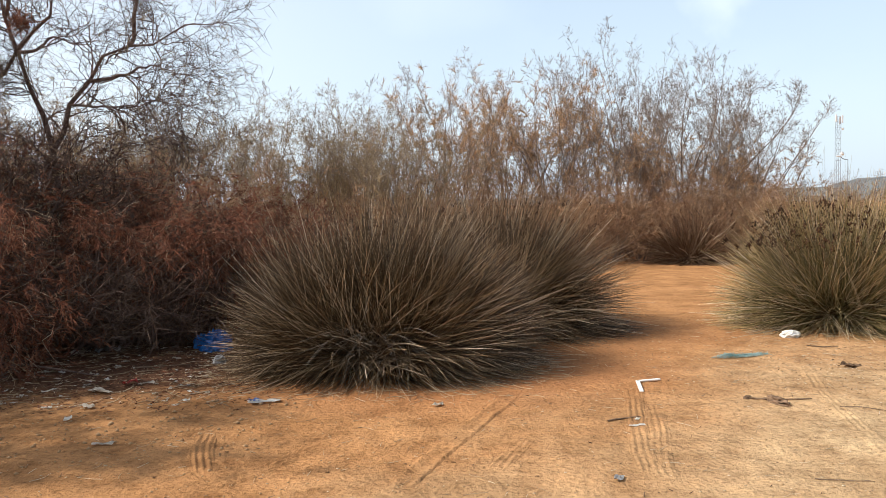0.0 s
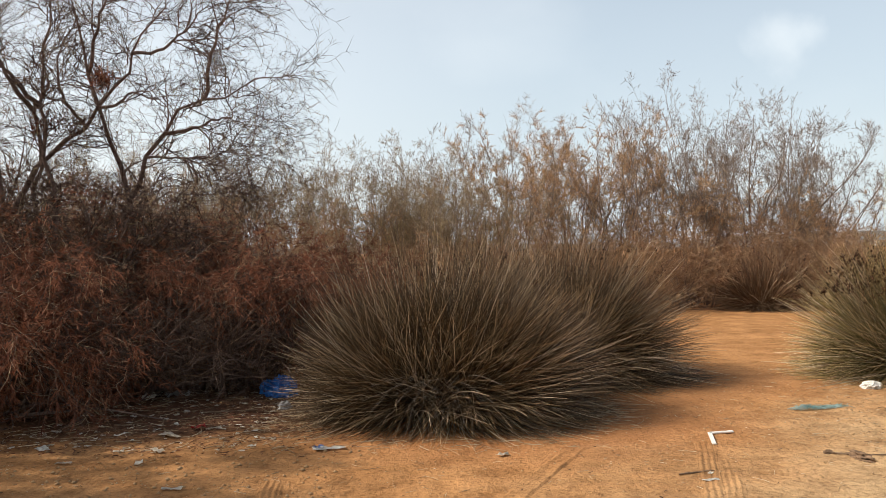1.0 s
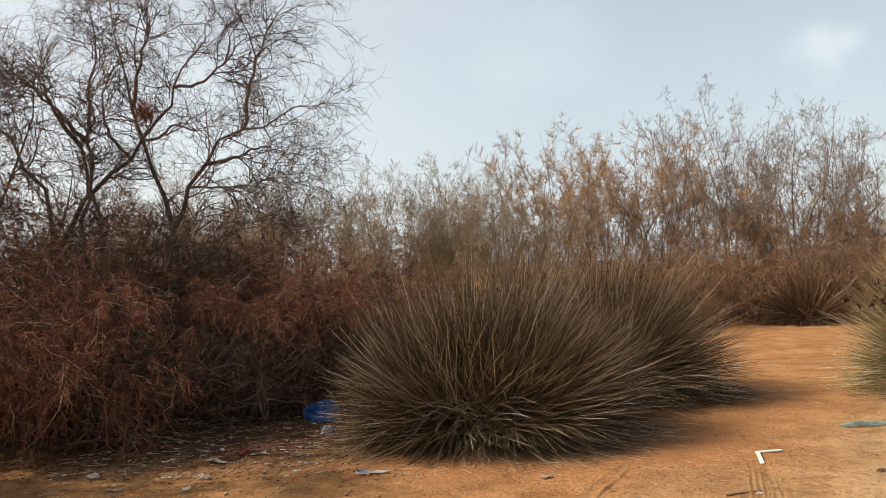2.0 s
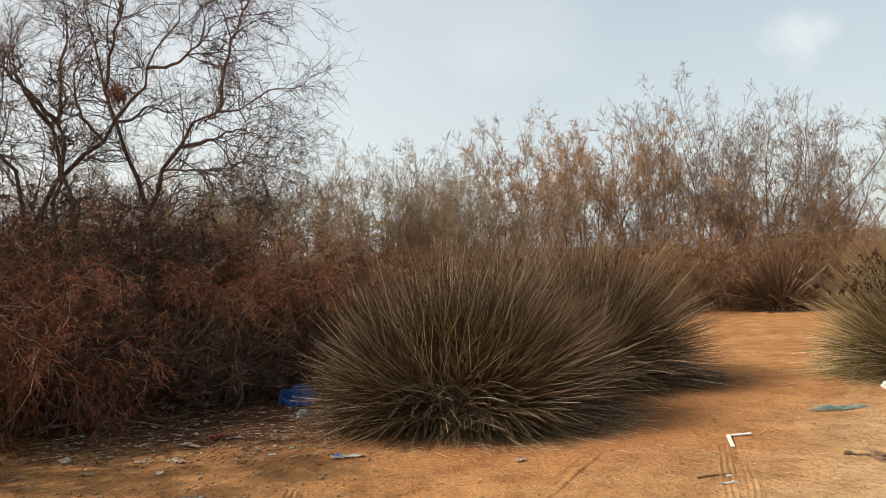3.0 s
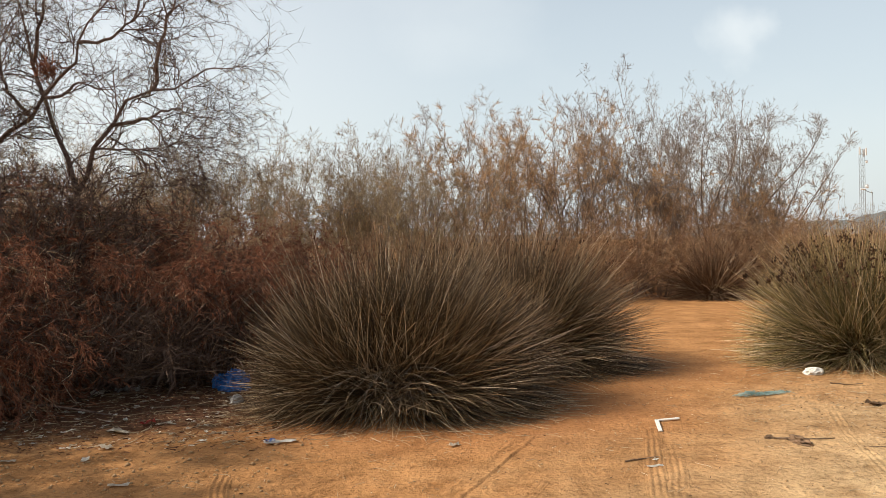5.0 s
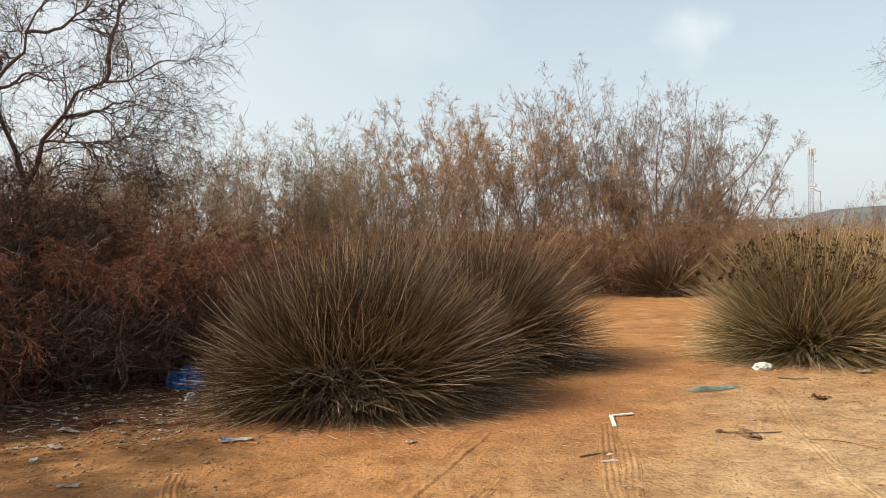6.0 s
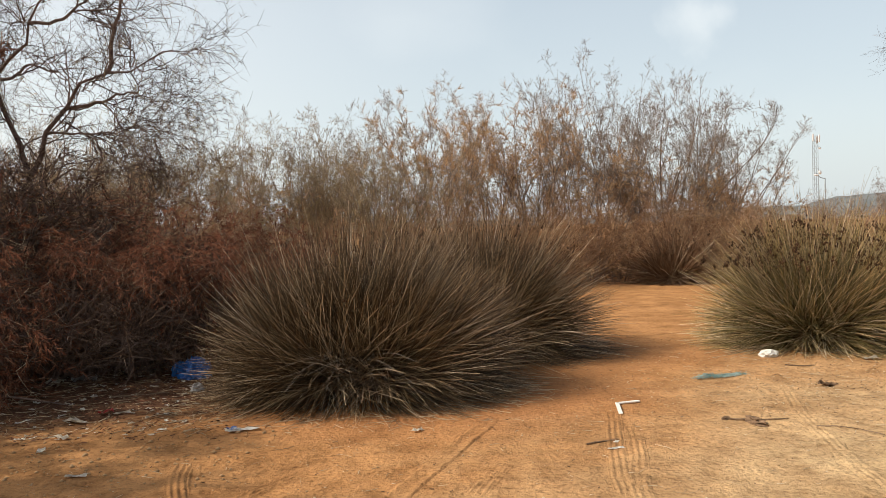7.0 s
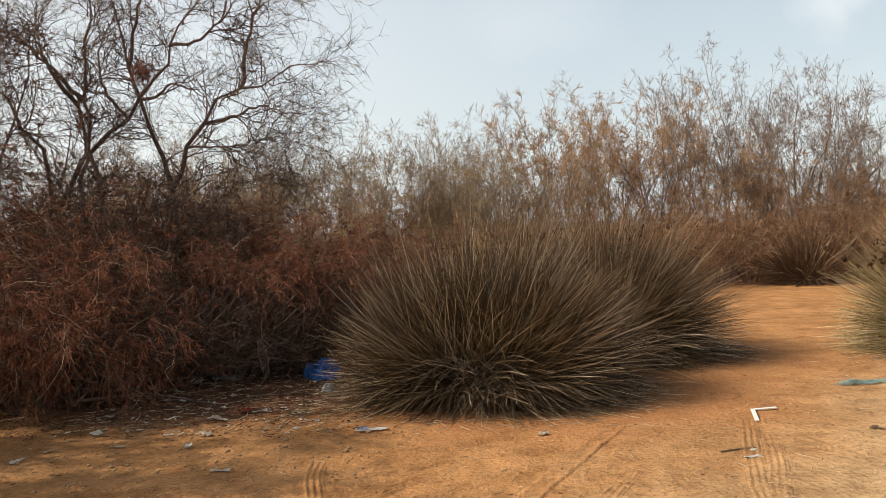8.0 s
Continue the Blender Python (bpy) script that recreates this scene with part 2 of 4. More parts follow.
M_SCRUB_RED = fibre("reddish dry scrub foliage", [(0.0, (0.20, 0.10, 0.055)), (0.5, (0.40, 0.225, 0.13)), (1.0, (0.56, 0.37, 0.23))], 0.85, 0.12, 0.9, 0.6, 0.4)
M_BRUSH = fibre("brown scrub twig", [(0.0, (0.11, 0.062, 0.036)), (0.5, (0.21, 0.126, 0.074)), (1.0, (0.33, 0.22, 0.135))], 0.85, 0.15, 0.8, 0.7)


# ---- mesh helpers ----
def mesh_data(name, V, F):
    """A mesh from vertex rows and face rows of equal length."""
    V, F = np.asarray(V, np.float32), np.asarray(F, np.int32)
    me = bpy.data.meshes.new(name)
    me.vertices.add(len(V))
    me.vertices.foreach_set("co", V.ravel())
    me.loops.add(F.size)
    me.loops.foreach_set("vertex_index", F.ravel())
    me.polygons.add(len(F))
    me.polygons.foreach_set("loop_start", np.arange(0, F.size, F.shape[1], dtype=np.int32))
    me.update(calc_edges=True)
    return me


def smooth(me):
    me.polygons.foreach_set("use_smooth", np.ones(len(me.polygons), bool))
    return me


def part(name, VF, mat, parent=None, label="", kind="", soft=False, along=None):
    me = mesh_data(name, *VF)
    if along is not None:
        me.attributes.new("along", "FLOAT", "POINT").data.foreach_set("value", np.asarray(along, np.float32))
    if soft:
        smooth(me)
    me.materials.append(mat)
    ob = new(name, me)
    ob.parent = parent
    return tagged(ob, label, kind=kind)


def from_bm(name, bm, mat, parent=None, label="", soft=False):
    me = bpy.data.meshes.new(name)
    bm.to_mesh(me)
    bm.free()
    if soft:
        smooth(me)
    me.materials.append(mat)
    ob = new(name, me)
    ob.parent = parent
    return tagged(ob, label)


def joined(pieces):
    V, F, n = [], [], 0
    for v, f in pieces:
        V.append(v)
        F.append(f + n)
        n += len(v)
    return np.concatenate(V), np.concatenate(F)


def tangents(P):
    T = np.gradient(P, axis=1)
    return T / np.maximum(np.linalg.norm(T, axis=2, keepdims=True), 1e-9)


def tubes(P, R, sides=3):
    """Round stalks: P is stalk x point x 3, R stalk x point."""
    N, K, _ = P.shape
    T = tangents(P)
    ref = np.where(np.abs(T[:, :1, 2:3]) > 0.8, np.array([1.0, 0.3, 0.0]), np.array([0.0, 0.2, 1.0]))
    U = np.cross(T, ref)
    U /= np.maximum(np.linalg.norm(U, axis=2, keepdims=True), 1e-9)
    W = np.cross(T, U)
    a = np.arange(sides) * 2 * np.pi / sides
    V = P[:, :, None] + R[:, :, None, None] * (np.cos(a)[:, None] * U[:, :, None] + np.sin(a)[:, None] * W[:, :, None])
    idx = np.arange(N * K * sides).reshape(N, K, sides)
    nxt = np.roll(idx, -1, axis=2)
    F = np.stack([idx[:, :-1], nxt[:, :-1], nxt[:, 1:], idx[:, 1:]], -1).reshape(-1, 4)
    return V.reshape(-1, 3), F


def ribbons(P, R, rng):
    """Flat needles and leaf sprays."""
    N, K, _ = P.shape
    T = tangents(P)
    U = np.cross(T, rng.normal(size=(N, 1, 3)))
    U /= np.maximum(np.linalg.norm(U, axis=2, keepdims=True), 1e-9)
    V = np.stack([P - U * R[..., None], P + U * R[..., None]], 2)
    idx = np.arange(N * K * 2).reshape(N, K, 2)
    F = np.stack([idx[:, :-1, 0], idx[:, :-1, 1], idx[:, 1:, 1], idx[:, 1:, 0]], -1).reshape(-1, 4)
    return V.reshape(-1, 3), F


def grow(P, R, per, span, length, angle, bend, wiggle, K, rad, rng, keep=0.0):
    """Side shoots: per shoots on each parent, within span of its length, leaving it by angle (degrees); bend up (+) or down (-)."""
    N, K0, _ = P.shape
    M = N * per
    own = np.repeat(np.arange(N), per)
    s = rng.uniform(*span, M) * (K0 - 1)
    i = np.minimum(s.astype(int), K0 - 2)
    f = (s - i)[:, None]
    base = P[own, i] * (1 - f) + P[own, i + 1] * f
    r0 = R[own, i] * (1 - f[:, 0]) + R[own, i + 1] * f[:, 0]
    T = tangents(P)[own, i]
    side = np.cross(T, rng.normal(size=(M, 3)))
    side /= np.maximum(np.linalg.norm(side, axis=1, keepdims=True), 1e-9)
    ang = np.radians(rng.uniform(angle[0], angle[1], M))[:, None]
    d = T * np.cos(ang) + side * np.sin(ang)
    L = rng.uniform(length[0], length[1], M) * (1 - keep * (s / (K0 - 1)))
    step = (L / (K - 1))[:, None]
    out = np.empty((M, K, 3))
    out[:, 0] = base
    for k in range(1, K):
        d = d + rng.normal(size=(M, 3)) * wiggle
        d[:, 2] += bend / (K - 1)
        d /= np.linalg.norm(d, axis=1, keepdims=True)
        out[:, k] = out[:, k - 1] + d * step
    r = np.maximum(np.minimum(rng.uniform(rad[0], rad[1], M), r0 * 0.8), rad[0] * 0.6)
    taper = 1 - 0.72 * np.linspace(0, 1, K)
    return out, r[:, None] * taper


def resample(points, K, rng, wob=0.0):
    """A smooth, slightly crooked limb through a few points."""
    pts = np.array(points, float)
    s = np.r_[0, np.cumsum(np.linalg.norm(np.diff(pts, axis=0), axis=1))]
    u = np.linspace(0, s[-1], K)
    q = np.stack([np.interp(u, s, pts[:, n]) for n in range(3)], 1)
    for _ in range(2):
        q[1:-1] = 0.25 * q[:-2] + 0.5 * q[1:-1] + 0.25 * q[2:]
    w = rng.normal(size=(K, 3)) * wob
    w[0] = 0
    return q + w


# ---- ground ----
def lump(x, y, f, seed):
    r = np.random.default_rng(seed)
    z = 0
    for k in range(7):
        a, ph = r.uniform(0, 2 * np.pi), r.uniform(0, 7, 2)
        ff = f * r.uniform(0.6, 1.7)
        z = z + np.sin((x * np.cos(a) + y * np.sin(a)) * ff + ph[0] + 1.3 * np.sin((x * np.sin(a) - y * np.cos(a)) * ff * 0.6 + ph[1]))
    return z / 7


def height(x, y):
    """Height of the earth: low swells, small lumps near by, a scuffed mound on the trodden side."""
    x, y = np.asarray(x, float), np.asarray(y, float)
    near = np.exp(-np.maximum(np.hypot(x, y - 6) - 12, 0) / 12)
    z = near * (0.020 * lump(x, y, 0.9, 3) + 0.010 * lump(x, y, 3.5, 4) + 0.007 * lump(x, y, 12, 5) + 0.005 * lump(x, y, 29, 6))
    rough = np.clip((x - 2.6) / 1.5, 0, 1) * np.clip((y - 5.0) / 1.5, 0, 1) * np.clip((10.5 - y) / 1.5, 0, 1)
    z = z + rough * (0.012 * lump(x, y, 17, 8) + 0.008 * lump(x, y, 42, 9))
    return z


def axis(dense, step, reach, grow_by):
    lo, hi = dense
    mid = list(np.arange(lo, hi, step))
    up, d = [hi], step
    while up[-1] < reach:
        d *= grow_by
        up.append(up[-1] + d)
    down, d = [lo], step
    while down[-1] > -reach:
        d *= grow_by
        down.append(down[-1] - d)
    return np.array(down[:0:-1] + mid + up)


def build_ground():
    xs, ys = axis((-5.0, 6.5), 0.035, 3500, 1.3), axis((3.6, 9.5), 0.03, 3500, 1.3)
    X, Y = np.meshgrid(xs, ys)
    V = np.stack([X, Y, height(X, Y)], -1).reshape(-1, 3)
    i = np.arange(X.size).reshape(X.shape)
    F = np.stack([i[:-1, :-1], i[:-1, 1:], i[1:, 1:], i[1:, :-1]], -1).reshape(-1, 4)
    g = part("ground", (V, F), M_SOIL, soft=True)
    tagged(g, "dry orange sandy earth, trodden and driven over", "ground", kind="structure")


def tyre_track(points, width=0.17, grooves=4, deep=0.007, rng=np.random.default_rng(5)):
    """A print of a tyre: raised ridges and pressed grooves along a path."""
    pts = np.array([(x, y, 0.0) for x, y in points])
    length = np.linalg.norm(np.diff(pts, axis=0), axis=1).sum()
    K = int(length / 0.03)
    c = resample(pts, K, rng)[:, :2]
    c[:, 0] += 0.006 * np.sin(np.arange(K) * 0.07) + 0.002 * np.sin(np.arange(K) * 0.37)
    T = np.gradient(c, axis=0)
    T /= np.linalg.norm(T, axis=1, keepdims=True)
    S = np.stack([T[:, 1], -T[:, 0]], 1)
    n = grooves * 6 + 5
    u = np.linspace(-0.5, 0.5, n)
    prof = np.cos(u * 2 * np.pi * grooves) * 0.5 * deep
    prof = np.where(np.abs(u) > 0.46, -0.02, prof)
    fade = np.clip(np.minimum(np.arange(K), np.arange(K)[::-1]) / 14, 0, 1)
    wear = 0.65 + 0.35 * np.sin(np.arange(K) * 0.21 + 1) * np.sin(np.arange(K) * 0.053)
    xy = c[:, None] + S[:, None] * (u * width)[None, :, None]
    z = height(xy[..., 0], xy[..., 1]) + 0.001 + 0.5 * abs(deep) + prof * (fade * wear)[:, None] - 0.02 * (1 - fade[:, None]) + rng.normal(size=(K, n)) * 0.0009
    V = np.concatenate([xy, z[..., None]], -1).reshape(-1, 3)
    i = np.arange(K * n).reshape(K, n)
    F = np.stack([i[:-1, :-1], i[:-1, 1:], i[1:, 1:], i[1:, :-1]], -1).reshape(-1, 4)[:, ::-1]
    ob = part("tyre_track", (V, F), M_SOIL, soft=True)
    tagged(ob, "ribbed tyre print pressed into sandy earth", "tyre track", "tyre prints", "structure")


def stone_shapes(rng, n, place, size, flat=0.6):
    """Many small clods as rough eight-sided lumps."""
    unit = np.array([(1, 0, 0), (0, 1, 0), (-1, 0, 0), (0, -1, 0), (0, 0, 1), (0, 0, -1.0)])
    face = np.array([(0, 1, 4), (1, 2, 4), (2, 3, 4), (3, 0, 4), (1, 0, 5), (2, 1, 5), (3, 2, 5), (0, 3, 5)])
    x, y = place(n)
    s = rng.uniform(*size, n) * rng.random(n) ** 0.7
    V = unit[None] * rng.uniform(0.6, 1.2, (n, 6, 1)) * s[:, None, None]
    a = rng.uniform(0, 7, n)
    vx = V[..., 0] * np.cos(a)[:, None] - V[..., 1] * np.sin(a)[:, None]
    vy = V[..., 0] * np.sin(a)[:, None] + V[..., 1] * np.cos(a)[:, None]
    V = np.stack([vx + x[:, None], vy + y[:, None], V[..., 2] * flat + (height(x, y) + s * flat * 0.4)[:, None]], -1)
    F = face[None] + (np.arange(n) * 6)[:, None, None]
    return V.reshape(-1, 3), F.reshape(-1, 3)


def straws(rng, n, place, length, rad):
    x, y = place(n)
    a, L = rng.uniform(0, 7, n), rng.uniform(*length, n)
    s = np.linspace(-0.5, 0.5, 4)
    bend = rng.normal(size=n)[:, None] * (s ** 2) * 0.4
    px = x[:, None] + L[:, None] * (s * np.cos(a)[:, None] - bend * np.sin(a)[:, None])
    py = y[:, None] + L[:, None] * (s * np.sin(a)[:, None] + bend * np.cos(a)[:, None])
    r = rng.uniform(*rad, n)
    pz = height(px, py) + r[:, None] + rng.uniform(0, 0.012, (n, 1)) * (s + 0.5)
    return tubes(np.stack([px, py, pz], -1), r[:, None] * np.array([1, 1, 0.9, 0.5]), 3)


# ---- rush clumps ----
def rush_clump(x, y, seed, n, tall, base, lean=(0, 0), green=None, label="", seeds=120, dead=0.2, thick=1.0, mound=0.3, sweep=(0.0, 0.0), round_stalks=True, pale=0.13):
    """A tussock of stiff stalks that fan out from its foot to a dome; sweep lengthens and bends them one way."""
    rng = np.random.default_rng(seed)
    thing = new("rush_clump")
    thing.location = (x, y, float(height(x, y)) - 0.01)
    tagged(thing, label, "rush", "spiky rush clumps")
    blow = np.array([sweep[0], sweep[1], 0.0])

    def stalks(count, lo_tilt, hi_tilt, lo, hi, K, droop, crook, r):
        th, rho = rng.uniform(0, 2 * np.pi, count), np.sqrt(rng.random(count))
        off = np.stack([np.cos(th), np.sin(th)], 1) * rho[:, None]
        ph, q = rng.uniform(0, 2 * np.pi, count), rng.random(count) ** 0.6
        h = 0.72 * off + 0.55 * np.stack([np.cos(ph), np.sin(ph)], 1) * q[:, None]
        f = np.clip(np.linalg.norm(h, axis=1), 1e-4, 1)
        tl = lo_tilt + (hi_tilt - lo_tilt) * f
        d = np.stack([np.sin(tl) * h[:, 0] / f + lean[0], np.sin(tl) * h[:, 1] / f + lean[1], np.cos(tl)], 1)
        d /= np.linalg.norm(d, axis=1, keepdims=True)
        flat = np.sqrt(1 - np.clip(d[:, 2], 0, 1) ** 2)
        L = tall * rng.uniform(lo, hi, count) * (1 - 0.3 * flat ** 2) * np.clip(1 + d @ blow, 0.55, 1.6)
        # stalks stand in small bundles that differ in length
        L *= 1 + 0.10 * np.sin(5.0 * th + 9.0 * rho + seed)
        off = off * np.array(base) + rng.normal(size=(count, 2)) * 0.03
        s = np.linspace(0, 1, K)
        P = np.zeros((count, K, 3))
        P[:, :, :2] = off[:, None]
        P[:, :, 2] = (mound * rng.uniform(0.25, 1.0, count) * np.sqrt(1 - 0.8 * rho ** 2))[:, None]
        P += d[:, None] * (L[:, None] * s)[:, :, None]
        P[:, :, 2] -= (droop * rng.uniform(0.2, 1.8, count) * flat * L)[:, None] * s ** 2.2
        P += blow * (0.22 * rng.uniform(0.3, 1.4, count)[:, None] * L[:, None] * s ** 2)[:, :, None]
        side = rng.normal(size=(count, 3)) * crook
        P += side[:, None] * (L[:, None] * s ** 2)[:, :, None]
        if crook > 0.1:
            P[:, 1:] += rng.normal(size=(count, K - 1, 3)) * 0.018
        P[:, :, 2] = np.maximum(P[:, :, 2], 0.012 + 0.012 * rng.random((count, 1)))
        R = rng.uniform(0.7, 1.3, count)[:, None] * r * (1 - 0.8 * s ** 1.6)
        return P, R

    def strands(P, R):
        return tubes(P, R) if round_stalks else ribbons(P, R * 1.3, rng)

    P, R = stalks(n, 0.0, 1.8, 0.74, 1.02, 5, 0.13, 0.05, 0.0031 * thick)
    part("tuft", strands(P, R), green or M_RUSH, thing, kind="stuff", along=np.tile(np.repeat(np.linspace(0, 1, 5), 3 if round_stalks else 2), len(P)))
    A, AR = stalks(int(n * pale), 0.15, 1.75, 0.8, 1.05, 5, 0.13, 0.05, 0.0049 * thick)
    part("pale_tuft", strands(A, AR), M_RUSH_PALE, thing, "straw-coloured dry stalks through the clump, brightened as if sunlit", "stuff", along=np.tile(np.repeat(np.linspace(0, 1, 5), 3 if round_stalks else 2), len(A)))
    D, DR = stalks(int(n * dead), 0.9, 2.0, 0.3, 0.8, 5, 0.32, 0.14, 0.003 * thick)
    part("dead_tuft", ribbons(D, DR * 1.3, rng), M_RUSH_DEAD, thing, "bleached and brown dead stalks round the foot", "stuff")
    Q, QR = stalks(int(n * 0.22), 0.0, 1.7, 0.35, 0.75, 4, 0.1, 0.08, 0.004 * thick)
    part("old_growth", ribbons(Q, QR * 1.3, rng), M_BRUSH, thing, "dark brown old stalks inside the clump", "stuff")
    if seeds:
        tips = P[(P[:, -1, 2] > 0.62 * tall) & (P[:, -1, 2] < 1.04 * tall)]
        pick = tips[rng.integers(0, len(tips), seeds)]
        c = pick[:, 3] * 0.55 + pick[:, 4] * 0.45
        n_ = 5
        pos = np.repeat(c, n_, 0) + rng.normal(size=(seeds * n_, 3)) * np.array([0.02, 0.02, 0.028])
        unit = np.array([(1, 0, 0), (0, 1, 0), (-1, 0, 0), (0, -1, 0), (0, 0, 1.5), (0, 0, -1.5)])
        face = np.array([(0, 1, 4), (1, 2, 4), (2, 3, 4), (3, 0, 4), (1, 0, 5), (2, 1, 5), (3, 2, 5), (0, 3, 5)])
        s = rng.uniform(0.006, 0.011, len(pos)) * min(thick, 1.2) ** 2
        V = pos[:, None] + unit[None] * s[:, None, None] * rng.uniform(0.7, 1.2, (len(pos), 6, 1))
        F = face[None] + (np.arange(len(pos)) * 6)[:, None, None]
        part("seed_growth", (V.reshape(-1, 3), F.reshape(-1, 3)), M_SEED, thing, "dark brown clustered seed heads", "stuff")
    return thing


# ---- tamarisks ----
def stems(rng, count, tilt, length, K, r, wiggle, bend, spread=0.15):
    th = np.arange(count) * 2.4 + rng.uniform(0, 1, count)
    tl = np.radians(rng.uniform(*tilt, count))
    d = np.stack([np.sin(tl) * np.cos(th), np.sin(tl) * np.sin(th), np.cos(tl)], 1)
    P = np.zeros((count, K, 3))
    P[:, 0, :2] = d[:, :2] * spread / np.maximum(np.sin(tl), 0.2)[:, None]
    P[:, 0, 2] = -0.05
    L = rng.uniform(*length, count)
    for k in range(1, K):
        d = d + rng.normal(size=(count, 3)) * wiggle
        d[:, 2] += bend / (K - 1)
        d /= np.linalg.norm(d, axis=1, keepdims=True)
        P[:, k] = P[:, k - 1] + d * (L / (K - 1))[:, None]
    R = rng.uniform(*r, count)[:, None] * (1 - 0.92 * np.linspace(0, 1, K) ** 0.8)
    return P, R


def leaf_tips(P, rng, per, size):
    """Small dry leaf tufts on the ends of twigs."""
    end = np.repeat(P[:, -1], per, 0)
    d = rng.normal(size=end.shape) + np.array([0, 0, 0.8])
    d /= np.linalg.norm(d, axis=1, keepdims=True)
    L = rng.uniform(*size, len(end))[:, None]
    return ribbons(np.stack([end, end + d * L], 1), L * np.array([0.13, 0.07]), rng)


def upright_tamarisk(seed, tall, dry, label, dry_mat, twig_mat=None, count=18, thin=1.0):
    """A many-stemmed tamarisk, twiggy to the top, with dry foliage left on part of it. Built at the origin."""
    rng = np.random.default_rng(seed)
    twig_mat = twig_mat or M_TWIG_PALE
    thing = new("tamarisk_tree")
    tagged(thing, label, "tree", "row of tamarisks")
    P, R = stems(rng, count, (1, 26), (0.68 * tall, 0.96 * tall), 12, (0.02, 0.038), 0.13, 0.3, 0.35)
    for k in range(count):
        part("stem", tubes(P[k:k + 1], R[k:k + 1], 6), M_BARK_PALE, thing, soft=True)
    B, BR = grow(P, R, 10, (0.3, 0.97), (0.14 * tall, 0.27 * tall), (16, 48), 0.4, 0.22, 7, (0.006, 0.010), rng, 0.35)
    part("branchwork", tubes(B, BR, 3), M_BARK_PALE, thing, kind="stuff")
    C, CR = grow(B, BR, 8, (0.15, 1.0), (0.16, 0.46), (18, 60), 0.25, 0.34, 4, (0.0038, 0.0056), rng, 0.3)
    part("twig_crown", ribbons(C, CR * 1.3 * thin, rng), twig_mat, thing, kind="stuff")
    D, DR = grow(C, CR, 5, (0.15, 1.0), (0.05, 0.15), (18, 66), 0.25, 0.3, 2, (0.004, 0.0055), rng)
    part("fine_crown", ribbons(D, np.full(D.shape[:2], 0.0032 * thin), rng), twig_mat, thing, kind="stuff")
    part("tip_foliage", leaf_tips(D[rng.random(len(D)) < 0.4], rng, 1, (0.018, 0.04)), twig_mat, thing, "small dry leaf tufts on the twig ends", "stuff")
    if dry:
        pick = (C[:, -1, 2] < tall * dry * rng.uniform(0.8, 1.15, len(C))) & (rng.random(len(C)) < 0.4)
        mid = C[pick]
        E, ER = grow(mid, np.full(mid.shape[:2], 0.01), 10, (0.1, 1.0), (0.10, 0.24), (15, 70), 0.1, 0.2, 2, (0.005, 0.0095), rng)
        part("dry_foliage", ribbons(E, ER, rng), dry_mat, thing, "dried rust-brown feathery foliage", "stuff")
    return thing


def drooping_shrub(seed, tall, reach, label, n_stems=26, skirt=-1.1, hem=0.0):
    """A dense tamarisk shrub whose dry, feathery branches arch over and hang. Built at the origin."""
    rng = np.random.default_rng(seed)
    thing = new("tamarisk_shrub")
    tagged(thing, label, "shrub", "dry hanging tamarisk shrubs")
    P, R = stems(rng, n_stems, (12, 62), (0.95 * reach, 1.5 * reach), 8, (0.014, 0.026), 0.10, -0.9, 0.2)
    P[:, :, 2] = np.minimum(P[:, :, 2], tall * (0.86 + 0.14 * np.tanh((P[:, :, 2] - tall) / 0.3)))
    part("stemwork", tubes(P, R, 5), M_BARK, thing, kind="stuff")
    B, BR = grow(P, R, 10, (0.3, 1.0), (0.35, 0.85), (20, 75), skirt, 0.14, 6, (0.005, 0.009), rng, 0.2)
    kept = B[:, :, 2].min(axis=1) > hem * rng.uniform(0.75, 1.15, len(B))
    B, BR = B[kept], BR[kept]
    part("branchwork", tubes(B, BR, 3), M_TWIG, thing, kind="stuff")
    C, CR = grow(B, BR, 9, (0.15, 1.0), (0.14, 0.4), (15, 70), -0.7, 0.18, 4, (0.002, 0.003), rng)
    part("twig_crown", ribbons(C, CR * 1.3, rng), M_TWIG, thing, kind="stuff")
    D, DR = grow(C, np.full(C.shape[:2], 0.01), 18, (0.05, 1.0), (0.025, 0.08), (15, 60), -0.3, 0.2, 2, (0.003, 0.0052), rng)
    D[:, :, 2] = np.maximum(D[:, :, 2], 0.03)
    part("dry_foliage", ribbons(D, DR, rng), M_DRY, thing, "dried reddish-brown feathery foliage", "stuff")
    # pale bare shoots that stick out
    E, ER = grow(B, BR, 2, (0.5, 1.0), (0.2, 0.55), (20, 80), -0.3, 0.32, 6, (0.003, 0.005), rng)
    E[:, :, 2] = np.maximum(E[:, :, 2], 0.03)
    part("bare_growth", tubes(E, ER, 3), M_STRAW, thing, "pale bleached bare shoots", "stuff")
    return thing


